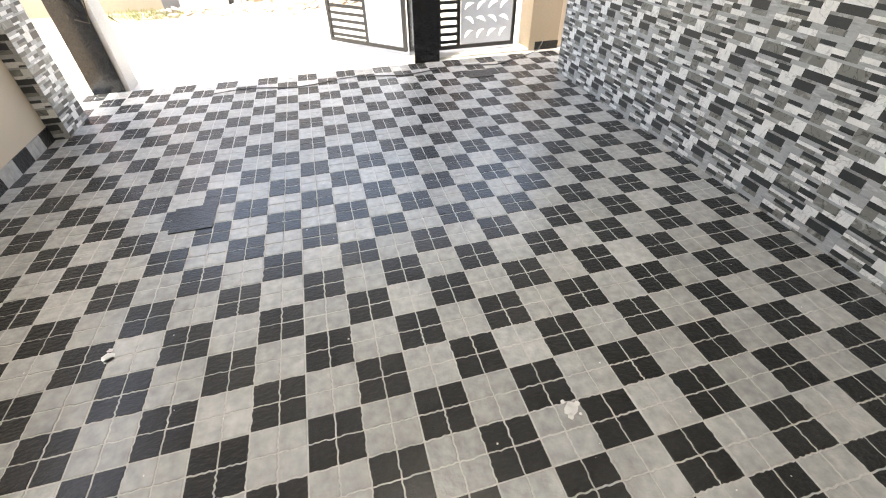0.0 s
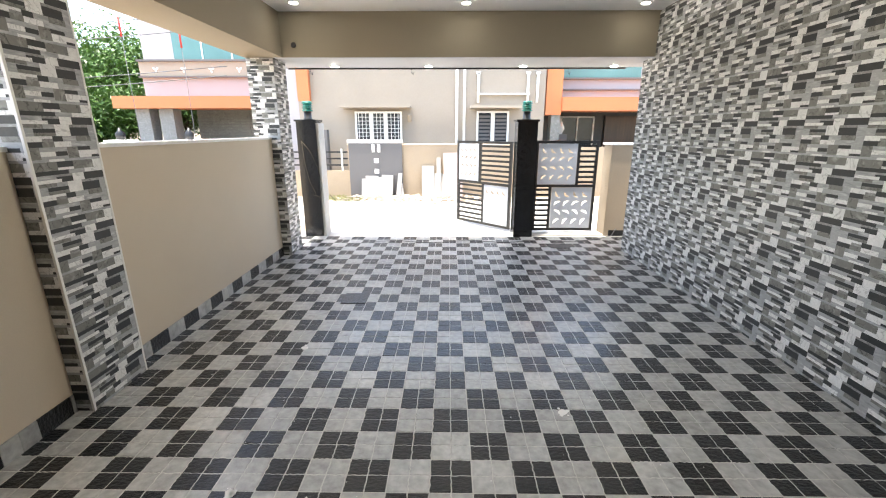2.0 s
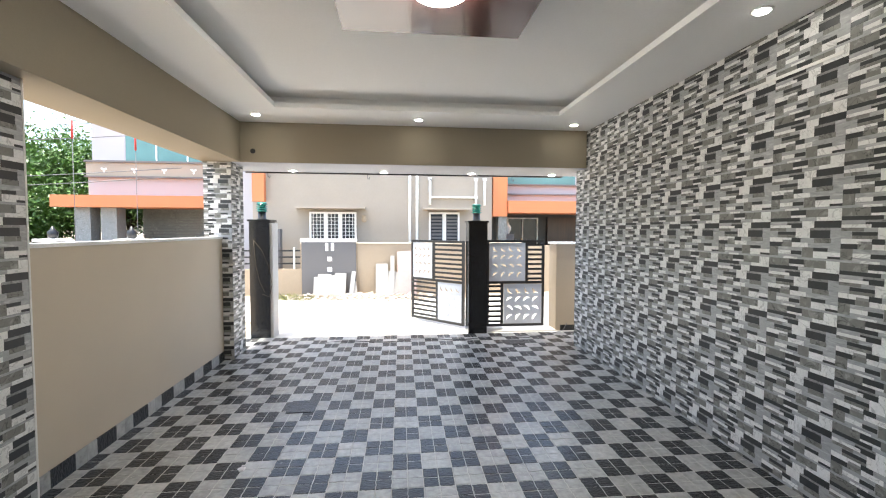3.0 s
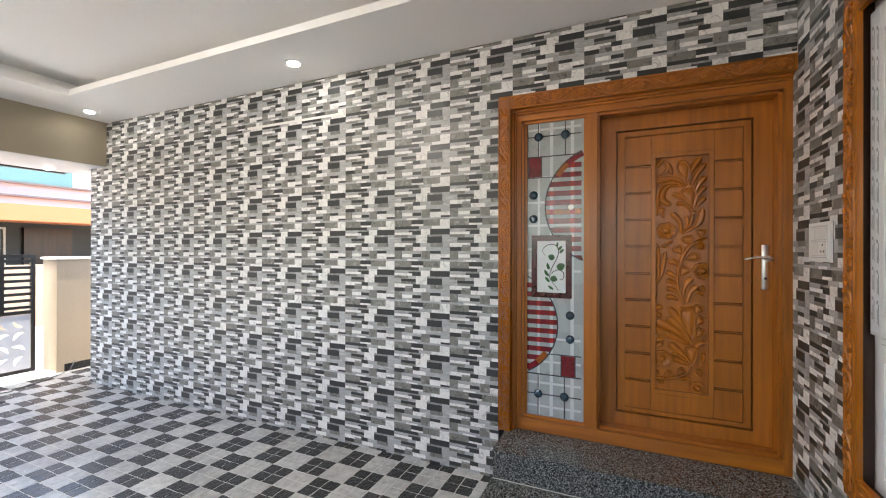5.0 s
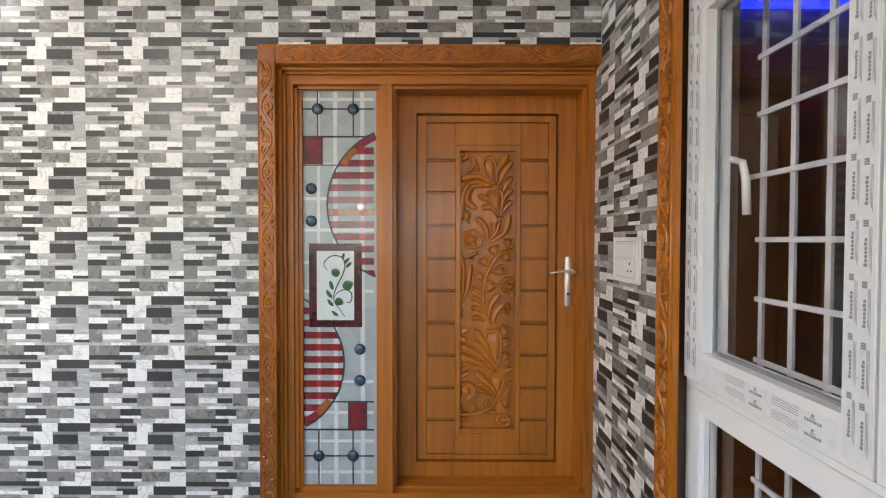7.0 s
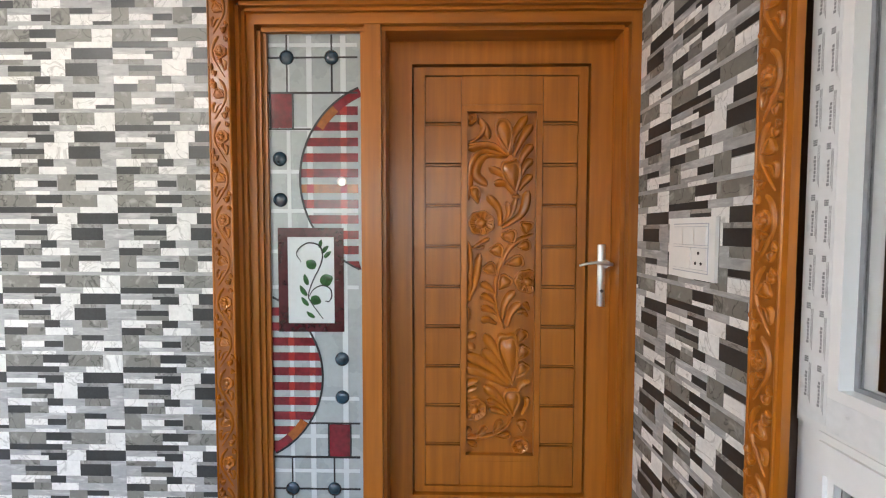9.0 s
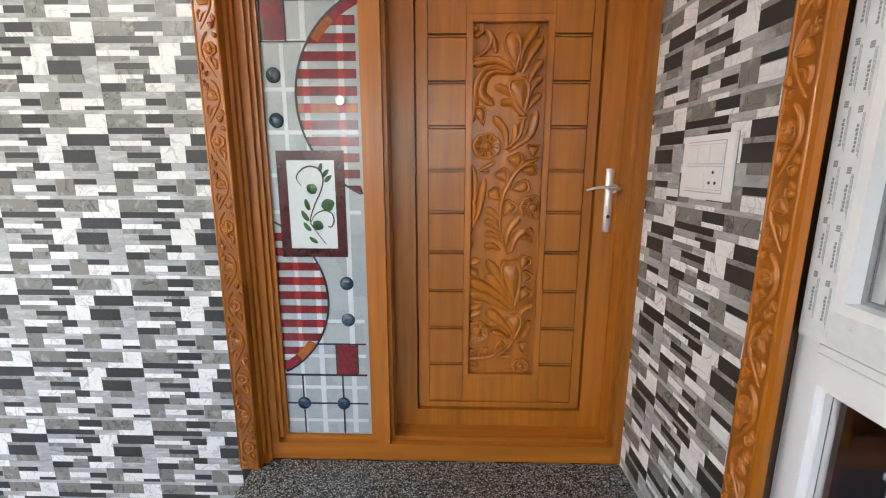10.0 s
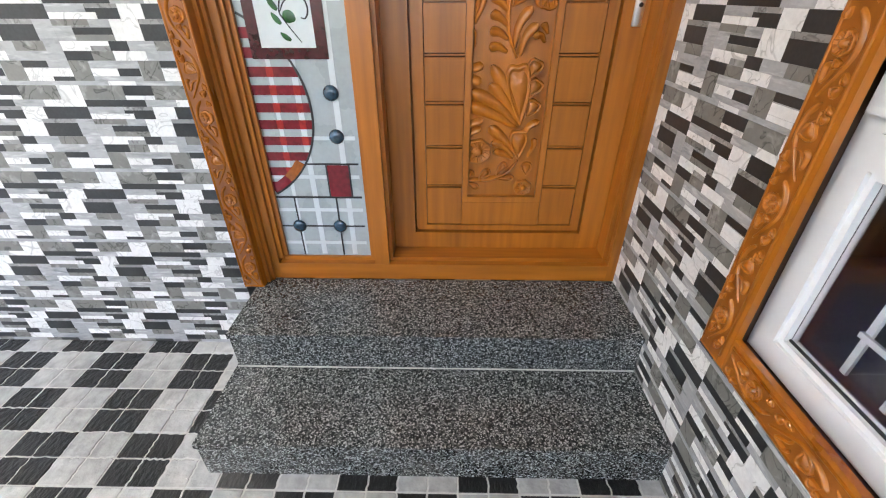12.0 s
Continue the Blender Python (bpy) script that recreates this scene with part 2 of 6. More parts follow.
M = {
    "white_st": veined("white_marble_print", (0.75, 0.75, 0.735), (0.40, 0.40, 0.39), scale=9, width=0.022),
    "light_st": streaked("pale_grey_stone_print", (0.37, 0.375, 0.38), (0.54, 0.545, 0.55), (0.26, 0.265, 0.27)),
    "mid_st": veined("grey_stone_print", (0.26, 0.26, 0.25), (0.08, 0.078, 0.074), scale=13, width=0.022, pale=(0.52, 0.52, 0.50)),
    "olive_st": veined("olive_grey_stone_print", (0.19, 0.19, 0.172), (0.030, 0.028, 0.026), scale=9, width=0.020, pale=(0.42, 0.42, 0.39)),
    "dark_st": mat("charcoal_stone_print", (0.028, 0.030, 0.031), 0.4, vary=0.3, scale=20, grain=120, bump=0.05, objvary=0.08),
    "tile_edge": mat("tile_joint_grey", (0.36, 0.36, 0.35), 0.8),
    "floor_dark": mat("dark_slate_tile", (0.011, 0.011, 0.011), 0.45, vary=0.5, scale=0.06, coat=0.8, grain=1.4, bump=1.0, bumpscale=1.0, objvary=0.25, dist=0.016, spec=0.2, stretch=(34, 66, 40)),
    "floor_grey": mat("grey_slate_tile", (0.385, 0.383, 0.37), 0.40, vary=0.38, scale=1.8, grain=22, bump=0.7, coat=0.8, bumpscale=42, objvary=0.12, dist=0.008, spec=0.3),
    "grout": mat("cement_grout", (0.50, 0.49, 0.46), 0.85, vary=0.2, bump=0.3),
    "beige": mat("beige_wall_paint", (0.56, 0.475, 0.365), 0.7, vary=0.05, scale=2, grain=150, bump=0.12, bumpscale=180, dist=0.002),
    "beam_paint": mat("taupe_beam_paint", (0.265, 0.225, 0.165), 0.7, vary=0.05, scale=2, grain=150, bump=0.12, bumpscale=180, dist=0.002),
    "ceil": mat("white_ceiling_paint", (0.88, 0.885, 0.88), 0.75, vary=0.03, scale=1.2, grain=90, bump=0.06, bumpscale=140, dist=0.002),
    "white_paint": mat("white_paint", (0.78, 0.77, 0.74), 0.6, vary=0.05, scale=3, bump=0.05),
    "granite": speckled("dark_granite", (0.022, 0.025, 0.025), ((0.095, 0.103, 0.098), (0.44, 0.455, 0.44)), 135, 0.20),
    "black_granite": speckled("black_pillar_granite", (0.008, 0.008, 0.009), ((0.022, 0.022, 0.022), (0.014, 0.014, 0.014)), 150, 0.16),
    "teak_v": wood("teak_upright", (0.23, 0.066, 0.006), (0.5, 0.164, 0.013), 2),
    "teak_h": wood("teak_level", (0.24, 0.07, 0.006), (0.5, 0.164, 0.013), 1),
    "carved": wood("carved_teak", (0.25, 0.07, 0.006), (0.53, 0.17, 0.012), 2, 0.28, 0.25),
    "carved_h": wood("carved_teak_level", (0.25, 0.07, 0.006), (0.53, 0.17, 0.012), 1, 0.33, 0.2),
    # teak darkened to paint the shade between carved shapes and in grooves
    "casing_ground": wood("shaded_teak_ground", (0.19, 0.053, 0.005), (0.38, 0.12, 0.01), 2),
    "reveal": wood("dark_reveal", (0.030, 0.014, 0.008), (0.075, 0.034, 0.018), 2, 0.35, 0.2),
    "upvc": mat("white_upvc", (0.80, 0.81, 0.82), 0.25, vary=0.02, scale=2, bump=0.0),
    "film": mat("protective_film", (0.70, 0.72, 0.74), 0.30, vary=0.05, scale=30, bump=0.1, bumpscale=40),
    "ink": mat("grey_print", (0.24, 0.25, 0.27), 0.5, bump=0),
    "gasket": mat("black_gasket", (0.02, 0.02, 0.022), 0.6, bump=0),
    "glass": glassy("window_glass"),
    "chrome": mat("brushed_steel", (0.82, 0.81, 0.79), 0.38, 1.0, vary=0.05, bump=0.02),
    "black_metal": mat("black_gate_paint", (0.012, 0.012, 0.013), 0.35, vary=0.3, bump=0.05),
    "gate_sheet": mat("white_gate_sheet", (0.46, 0.48, 0.53), 0.4, vary=0.06, scale=4, bump=0.03),
    "plastic": mat("white_switch_plastic", (0.80, 0.80, 0.78), 0.3, vary=0.02, bump=0),
    "lead": mat("black_leading", (0.012, 0.012, 0.014), 0.4, bump=0),
    "frost": mat("frosted_pane", (0.36, 0.40, 0.41), 0.28, vary=0.08, scale=6, bump=0.05, coat=0.4),
    # pale picture pane, and bright bands painted over the frost as light
    "frost_light": mat("pale_pane_and_light_band", (0.62, 0.67, 0.68), 0.25, vary=0.04, bump=0.03, coat=0.4),
    "red_glass": mat("red_stained_pane", (0.16, 0.008, 0.015), 0.18, vary=0.5, scale=9, bump=0.03, coat=0.5),
    "maroon_glass": mat("maroon_stained_pane", (0.055, 0.006, 0.010), 0.18, vary=0.5, scale=14, bump=0.03, coat=0.4),
    "amber_glass": mat("amber_stained_pane", (0.32, 0.09, 0.015), 0.18, vary=0.4, scale=12, bump=0.03, coat=0.5),
    # lit version of the red glass, for where light bands cross it
    "scarlet_glass": mat("lit_red_stained_pane", (0.34, 0.020, 0.018), 0.18, vary=0.4, scale=12, bump=0.03, coat=0.5),
    "blue_glass": mat("blue_glass_jewel", (0.015, 0.045, 0.075), 0.08, vary=0.5, scale=30, bump=0, coat=0.8),
    "leaf_glass": mat("green_painted_leaf", (0.02, 0.085, 0.02), 0.25, vary=0.5, scale=30, bump=0),
    "panel_brown": mat("glossy_brown_laminate", (0.065, 0.022, 0.016), 0.10, vary=0.35, scale=2, grain=12, bump=0.0, coat=0.8, stretch=(6, 1, 1)),
    "led": glowing("led_disc", (1.0, 0.97, 0.92), 12),
    "warm_led": glowing("warm_lamp_disc", (1.0, 0.96, 0.90), 20),
    "blue_led": glowing("blue_led_strip", (0.005, 0.012, 1.0), 0.42),
    "lamp_green": mat("green_lamp_glass", (0.02, 0.22, 0.17), 0.15, vary=0.2, coat=0.6, bump=0),
    "cream": mat("cream_render", (0.33, 0.285, 0.23), 0.85, vary=0.08, scale=1.2, grain=50, bump=0.15, bumpscale=90),
    "cream_low": mat("sand_compound_paint", (0.34, 0.27, 0.19), 0.85, vary=0.1, scale=1.5, grain=50, bump=0.15),
    "grey_paint": mat("slate_grey_paint", (0.125, 0.120, 0.120), 0.8, vary=0.08, scale=2, bump=0.1),
    "lilac": mat("pale_lilac_render", (0.38, 0.365, 0.385), 0.85, vary=0.06, scale=1, bump=0.1),
    "orange": mat("orange_paint", (0.50, 0.175, 0.075), 0.8, vary=0.08, scale=1.5, bump=0.1),
    "teal": mat("teal_railing_glass", (0.09, 0.20, 0.20), 0.12, vary=0.15, scale=1.5, bump=0),
    "concrete": mat("sunlit_concrete", (0.50, 0.48, 0.445), 0.9, vary=0.15, scale=2.5, grain=60, bump=0.3),
    "road": mat("dusty_concrete_road", (0.43, 0.40, 0.355), 0.95, vary=0.18, scale=1.2, grain=50, bump=0.4),
    "earth": mat("dry_earth", (0.34, 0.27, 0.19), 0.95, vary=0.3, scale=1.5, grain=30, bump=0.6),
    "stone_slab": mat("pale_stone_slab", (0.36, 0.345, 0.32), 0.7, vary=0.1, scale=5, bump=0.1),
    "pink_slab": mat("pink_stone_slab", (0.42, 0.32, 0.295), 0.7, vary=0.1, scale=5, bump=0.1),
    "rubble": mat("broken_masonry", (0.50, 0.42, 0.34), 0.9, vary=0.3, scale=12, bump=0.3, objvary=0.3),
    "leaf": mat("tree_leaf", (0.065, 0.135, 0.020), 0.5, vary=0.5, scale=1.3, grain=9, bump=0.0),
    "grass": mat("grass_blade", (0.15, 0.165, 0.05), 0.6, vary=0.5, scale=2, grain=12, bump=0),
    "bark": mat("tree_bark", (0.11, 0.08, 0.055), 0.9, vary=0.4, scale=4, grain=25, bump=0.5),
    # dark base colour carries the dimness of the unlit room
    "dark_room": mat("wall_with_dimness", (0.10, 0.075, 0.06), 0.6, vary=0.15, scale=1, bump=0.05),
    "room_tile": mat("glazed_room_floor", (0.22, 0.21, 0.20), 0.15, vary=0.1, scale=1, bump=0),
    "dark_pane": mat("shaded_house_pane", (0.03, 0.035, 0.04), 0.08, vary=0.2, bump=0, coat=0.5),
    "cable": mat("grey_cable", (0.10, 0.10, 0.10), 0.6, bump=0),
    "red_rod": mat("red_primer_rod", (0.42, 0.04, 0.03), 0.7, bump=0),
    "brass": mat("tarnished_wire", (0.07, 0.055, 0.035), 0.5, 0.6, bump=0),
}

# ---- mesh helpers ----
for k in ("floor_dark", "floor_grey"):         # worn sealer: a soft sheen
    M[k].node_tree.nodes["Principled BSDF"].inputs["Coat Roughness"].default_value = 0.27


def bm_box(bm, x0, x1, y0, y1, z0, z1, m=None, idx=0):
    """Adds a box to bm; m moves it."""
    vs = [Vector(p) for p in ((x0, y0, z0), (x1, y0, z0), (x1, y1, z0), (x0, y1, z0), (x0, y0, z1), (x1, y0, z1), (x1, y1, z1), (x0, y1, z1))]
    vs = [bm.verts.new(m @ v if m else v) for v in vs]
    for f in ((3, 2, 1, 0), (4, 5, 6, 7), (0, 1, 5, 4), (1, 2, 6, 5), (2, 3, 7, 6), (3, 0, 4, 7)):
        bm.faces.new([vs[i] for i in f]).material_index = idx
    return vs


def bevel(bm, w, seg=1):
    bmesh.ops.bevel(bm, geom=[e for e in bm.edges if len(e.link_faces) == 2 and e.calc_face_angle(0) > 0.6], offset=w, segments=seg, affect="EDGES", profile=0.6, clamp_overlap=True)
    return bm


def box(x0, x1, y0, y1, z0, z1, w=0.0, seg=1):
    bm = bmesh.new()
    bm_box(bm, min(x0, x1), max(x0, x1), min(y0, y1), max(y0, y1), min(z0, z1), max(z0, z1))
    return bevel(bm, w, seg) if w else bm


def cyl(bm, a, b, r0, r1=None, n=12, cap=True):
    """A tapered rod from a to b."""
    a, b = Vector(a), Vector(b)
    r1 = r0 if r1 is None else r1
    q = (b - a).to_track_quat("Z", "Y")
    rings = []
    for p, r in ((a, r0), (b, r1)):
        rings.append([bm.verts.new(p + q @ Vector((r * math.cos(2 * math.pi * i / n), r * math.sin(2 * math.pi * i / n), 0))) for i in range(n)])
    for i in range(n):
        bm.faces.new((rings[0][i], rings[0][(i + 1) % n], rings[1][(i + 1) % n], rings[1][i])).smooth = True
    if cap:
        bm.faces.new(rings[0][::-1]), bm.faces.new(rings[1])
    return bm


def tube(bm, pts, r, n=6, taper=None):
    """A rod along a run of points; taper gives the radius from 0 to 1 along it."""
    pts = [Vector(p) for p in pts]
    rings = []
    for i, p in enumerate(pts):
        d = (pts[min(i + 1, len(pts) - 1)] - pts[max(i - 1, 0)]).normalized()
        q = d.to_track_quat("Z", "Y")
        rr = r * (taper(i / (len(pts) - 1)) if taper else 1)
        rings.append([bm.verts.new(p + q @ Vector((rr * math.cos(2 * math.pi * k / n), rr * math.sin(2 * math.pi * k / n), 0))) for k in range(n)])
    for a, b in zip(rings, rings[1:]):
        off = min(range(n), key=lambda s: (a[0].co - b[s].co).length)
        for k in range(n):
            bm.faces.new((a[k], a[(k + 1) % n], b[(k + 1 + off) % n], b[(k + off) % n])).smooth = True
    bm.faces.new(rings[0][::-1]), bm.faces.new(rings[-1])
    return bm


def lathe(bm, at, profile, n=20):
    """Turns (radius, height) pairs about the upright axis through at."""
    rings = [[bm.verts.new(Vector(at) + Vector((r * math.cos(2 * math.pi * i / n), r * math.sin(2 * math.pi * i / n), h))) for i in range(n)] for r, h in profile]
    for a, b in zip(rings, rings[1:]):
        for i in range(n):
            bm.faces.new((a[i], a[(i + 1) % n], b[(i + 1) % n], b[i])).smooth = True
    bm.faces.new(rings[0][::-1]), bm.faces.new(rings[-1])
    return bm


def mesh_ob(name, bm, materials):
    bm.normal_update()
    me = bpy.data.meshes.new(name)
    bm.to_mesh(me)
    bm.free()
    for k in (materials if isinstance(materials, (list, tuple)) else [materials]):
        me.materials.append(M[k])
    return new(name, me)


def part(name, bm, material, parent, label=""):
    ob = mesh_ob(name, bm, material)
    ob.parent = parent
    return tagged(ob, label=label)


def thing(name, label, category, group="", kind="", at=(0, 0, 0)):
    """An Empty at a thing's base that will hold its parts."""
    ob = new(name)
    ob.empty_display_size = 0.1
    return tagged(ob, label, category, group, kind)


def solid(name, bm, material, label, category, group="", kind=""):
    return tagged(mesh_ob(name, bm, material), label, category, group, kind)


def boxes(rects):
    bm = bmesh.new()
    for r in rects:
        bm_box(bm, *r)
    return bm


# ---- plan ----
XE, YS, YN = 2.275, -2.675, 3.66          # tiled side wall, house front wall, end of the side wall
XL, CEIL, BEAM = -2.30, 2.90, 2.42        # low wall face, ceiling edge band, underside of the beams
S = "structure"
TW, TH = 0.445, 0.2975                    # wall tile

# floor bed and ground
solid("ground", boxes([(-260, 260, 4.395, 260, -0.30, -0.035), (-260, -2.45, -60, 4.395, -0.30, -0.045), (2.55, 260, -60, 4.395, -0.30, -0.045), (-2.45, 2.55, -60, 4.395, -0.30, -0.05)]), "earth", "dry pale earth round the houses", "ground", kind=S)
solid("driveway", box(-2.45, 2.9, 4.395, 5.6, -0.03, -0.012), "concrete", "sunlit concrete apron before the gate", "driveway", kind=S)
solid("road", box(-60, 60, 5.6, 7.9, -0.034, -0.018), "road", "dusty pale concrete street", "road", kind=S)
floor = solid("floor", box(-2.45, 2.55, YS, 4.395, -0.05, 0.0006), "grout", "car porch floor of grey and black parking tiles", "floor", kind=S)

# side wall with the door opening
wall_e = solid("wall_east", boxes([(XE + 0.006, XE + 0.26, -1.10, YN, 0, 3.1), (XE + 0.006, XE + 0.26, YS - 0.3, -1.10, 2.50, 3.1), (XE + 0.12, XE + 0.26, YS - 0.3, YS - 0.006, 0, 2.50)]), "tile_edge", "house wall clad in black white and grey stone-look tiles", "wall", kind=S)
XC = 2.336                                # house front wall meets the door frame here
WX0, WX1, WZ0, WZ1 = 0.30, 1.695, 0.60, 2.47
wall_s = solid("wall_south", boxes([(WX1, XE + 0.12, YS - 0.23, YS - 0.006, 0, 3.1), (-2.5, WX0, YS - 0.23, YS - 0.006, 0, 3.1), (WX0, WX1, YS - 0.23, YS - 0.006, 0, WZ0), (WX0, WX1, YS - 0.23, YS - 0.006, WZ1, 3.1)]), "tile_edge", "house front wall clad in stone-look tiles", "wall", kind=S)

# low boundary wall, beams, ceiling
wall_w = solid("wall_west", boxes([(XL - 0.12, XL, YS, 0.157, 0, 1.49), (XL - 0.12, XL, 0.592, 3.36, 0, 1.49)]), "beige", "low beige rendered side wall", "wall", kind=S)
part("coping", boxes([(XL - 0.13, XL + 0.012, YS, 0.155, 1.49, 1.515), (XL - 0.13, XL + 0.012, 0.594, 3.358, 1.49, 1.515)]), "white_paint", wall_w, "white painted coping")
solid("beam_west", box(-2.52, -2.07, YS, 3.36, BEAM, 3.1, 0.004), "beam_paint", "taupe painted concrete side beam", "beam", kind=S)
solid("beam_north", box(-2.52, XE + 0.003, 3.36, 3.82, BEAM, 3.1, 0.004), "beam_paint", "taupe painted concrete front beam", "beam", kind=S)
solid("porch_soffit", boxes([(-2.52, 2.55, 3.822, 4.22, BEAM + 0.004, 3.1), (-2.17, XE - 0.006, 3.364, 4.218, BEAM - 0.006, BEAM - 0.001)]), "gate_sheet", "white projecting slab edge over the gate", "ceiling", kind=S)
TX0, TX1, TY0, TY1 = -1.47, 1.645, -1.7, 2.70
ceil_bm = boxes([(-2.07, TX0, YS, 3.36, CEIL, CEIL + 0.05), (TX1, XE + 0.005, YS, 3.36, CEIL, CEIL + 0.05), (TX0, TX1, TY1, 3.36, CEIL, CEIL + 0.05), (TX0, TX1, YS, TY0, CEIL, CEIL + 0.05),
    (TX0 - 0.16, TX0 - 0.14, TY0 - 0.15, TY1 + 0.15, CEIL + 0.05, 3.09), (TX1 + 0.14, TX1 + 0.16, TY0 - 0.15, TY1 + 0.15, CEIL + 0.05, 3.09), (TX0 - 0.14, TX1 + 0.14, TY1 + 0.14, TY1 + 0.16, CEIL + 0.05, 3.09), (TX0 - 0.14, TX1 + 0.14, TY0 - 0.16, TY0 - 0.14, CEIL + 0.05, 3.09),
    (TX0 - 0.14, TX1 + 0.14, TY0 - 0.14, TY1 + 0.14, 3.05, 3.09)])
solid("ceiling", ceil_bm, "ceil", "white false ceiling with a recessed tray", "ceiling", kind=S)
solid("roof_slab", box(-2.55, 2.56, YS - 0.3, 4.22, 3.1, 3.25), "white_paint", "concrete roof slab", "roof", kind=S)

# columns
def column(name, x0, x1, y0, y1):
    return solid(name, box(x0 + 0.006, x1 - 0.006, y0 + 0.006, y1 - 0.006, 0, BEAM - 0.002), "tile_edge", "square porch column clad in stone-look tiles", "column", group="porch columns", kind=S)

col_a = column("column_1", -2.50, -2.195, 0.157, 0.592)
col_b = column("column_2", -2.50, -2.18, 3.36, 3.74)
part("corner_trim", box(-2.204, -2.190, 0.151, 0.165, 0, BEAM - 0.003, 0.002), "white_paint", col_a, "white plastic edge trim")
part("corner_trim", box(-2.204, -2.190, 0.585, 0.597, 0, BEAM - 0.003, 0.002), "white_paint", col_a, "white plastic edge trim")

# ---- wall tiles: one printed tile, cut where it meets an edge ----
BANDS = (
    (0, 40, "0-125 O, 125-210 D 0 28, 125-210 W 28 40, 210-325 O, 325-391 W"),
    (40, 60, "0-178 D, 178-268 L, 268-391 W"),
    (60, 96, "0-105 L 0 20, 0-130 W 20 36, 105-192 M 0 10, 130-192 D 10 36, 105-130 D 10 20, 192-257 W, 257-391 D"),
    (96, 149, "0-100 O 0 16, 100-157 L 0 20, 0-50 L 16 53, 50-100 M 16 20, 50-157 D 20 38, 50-157 O 38 53, 157-236 W, 236-340 M 0 12, 236-340 D 12 53, 340-391 L"),
    (149, 174, "0-80 W, 80-134 W 0 12, 80-134 M 12 25, 134-186 D, 186-260 L, 260-345 O, 345-391 L"),
    (174, 199, "0-76 D, 76-137 O, 137-228 W, 228-391 L"),
    (199, 253, "0-56 O, 56-197 L 0 20, 56-132 W 20 41, 132-194 D 20 41, 56-194 L 41 54, 197-257 O, 257-330 D 0 18, 330-391 L 0 20, 257-391 W 20 42, 257-330 W 42 54, 330-391 D 42 54"),
    (253, 265, "0-90 L, 90-170 W, 170-391 L"),
)
TONE = {"W": 0, "L": 1, "M": 2, "O": 3, "D": 4}
STONE = ["white_st", "light_st", "mid_st", "olive_st", "dark_st", "tile_edge"]
PIECES = []
for top, bottom, text in BANDS:
    for bit in text.split(","):
        words = bit.split()
        u0, u1 = (int(v) / 391 for v in words[0].split("-"))
        a, b = (top + int(words[2]), top + int(words[3])) if len(words) > 2 else (top, bottom)
        PIECES.append((u0, u1, a / 265, b / 265, TONE[words[1]]))
tile_meshes = {}


def tile_mesh(u0, u1, v0, v1):
    """The part of a tile from u0 to u1 across and v0 to v1 down; it lies in xz, faces -y, with its top left at 0."""
    key = tuple(round(k, 3) for k in (u0, u1, v0, v1))
    if key not in tile_meshes:
        bm = bmesh.new()
        bm_box(bm, u0 * TW + 0.0002, u1 * TW - 0.0002, -0.0016, 0.006, -v1 * TH + 0.0002, -v0 * TH - 0.0002, idx=5)
        rng = random.Random(5)
        for a0, a1, b0, b1, tone in PIECES:
            lift = 0.0020 + 0.0005 * rng.random()
            a0, a1, b0, b1 = max(a0, u0), min(a1, u1), max(b0, v0), min(b1, v1)
            if a1 - a0 < 0.006 or b1 - b0 < 0.008:
                continue
            g = 0.0001
            x0, x1, z0, z1 = a0 * TW + g, a1 * TW - g, -b1 * TH + g, -b0 * TH - g
            base = [bm.verts.new(p) for p in ((x0, -0.001, z0), (x1, -0.001, z0), (x1, -0.001, z1), (x0, -0.001, z1))]
            k = 0.0002
            topv = [bm.verts.new(p) for p in ((x0 + k, -lift, z0 + k), (x1 - k, -lift, z0 + k), (x1 - k, -lift, z1 - k), (x0 + k, -lift, z1 - k))]
            bm.faces.new(topv).material_index = tone
            for i in range(4):
                bm.faces.new((base[i], base[(i + 1) % 4], topv[(i + 1) % 4], topv[i])).material_index = tone
        bm.normal_update()
        me = bpy.data.meshes.new("wall_tile")
        bm.to_mesh(me)
        bm.free()
        for k in STONE:
            me.materials.append(M[k])
        tile_meshes[key] = me
    return tile_meshes[key]


def clad(wall, origin, turn, length, height, first, holes=(), top=2.326):
    """Tiles a face. Its run starts at origin and goes length metres along the turned x axis; first: how much of the first tile is cut off."""
    m = Matrix.Translation(origin) @ Matrix.Rotation(radians(turn), 4, "Z")
    k0 = top + TH * math.ceil((height - top) / TH)
    z = k0
    while z > 0.004:
        s = -first
        while s < length - 0.004:
            spans = [(max(s, 0), min(s + TW, length), max(z - TH, 0), min(z, height))]
            for h0, h1, g0, g1 in holes:
                out = []
                for a, b, c, d in spans:
                    if b <= h0 or a >= h1 or d <= g0 or c >= g1:
                        out.append((a, b, c, d))
                        continue
                    if a < h0: out.append((a, h0, c, d))
                    if b > h1: out.append((h1, b, c, d))
                    mid0, mid1 = max(a, h0), min(b, h1)
                    if c < g0: out.append((mid0, mid1, c, g0))
                    if d > g1: out.append((mid0, mid1, g1, d))
                spans = out
            for a, b, c, d in spans:
                if b - a < 0.008 or d - c < 0.008:
                    continue
                ob = new("wall_tile", tile_mesh((a - s) / TW, (b - s) / TW, (z - d) / TH, (z - c) / TH))
                ob.matrix_world = m @ Matrix.Translation((s, 0, z))
                ob.parent = wall
            s += TW
        z -= TH

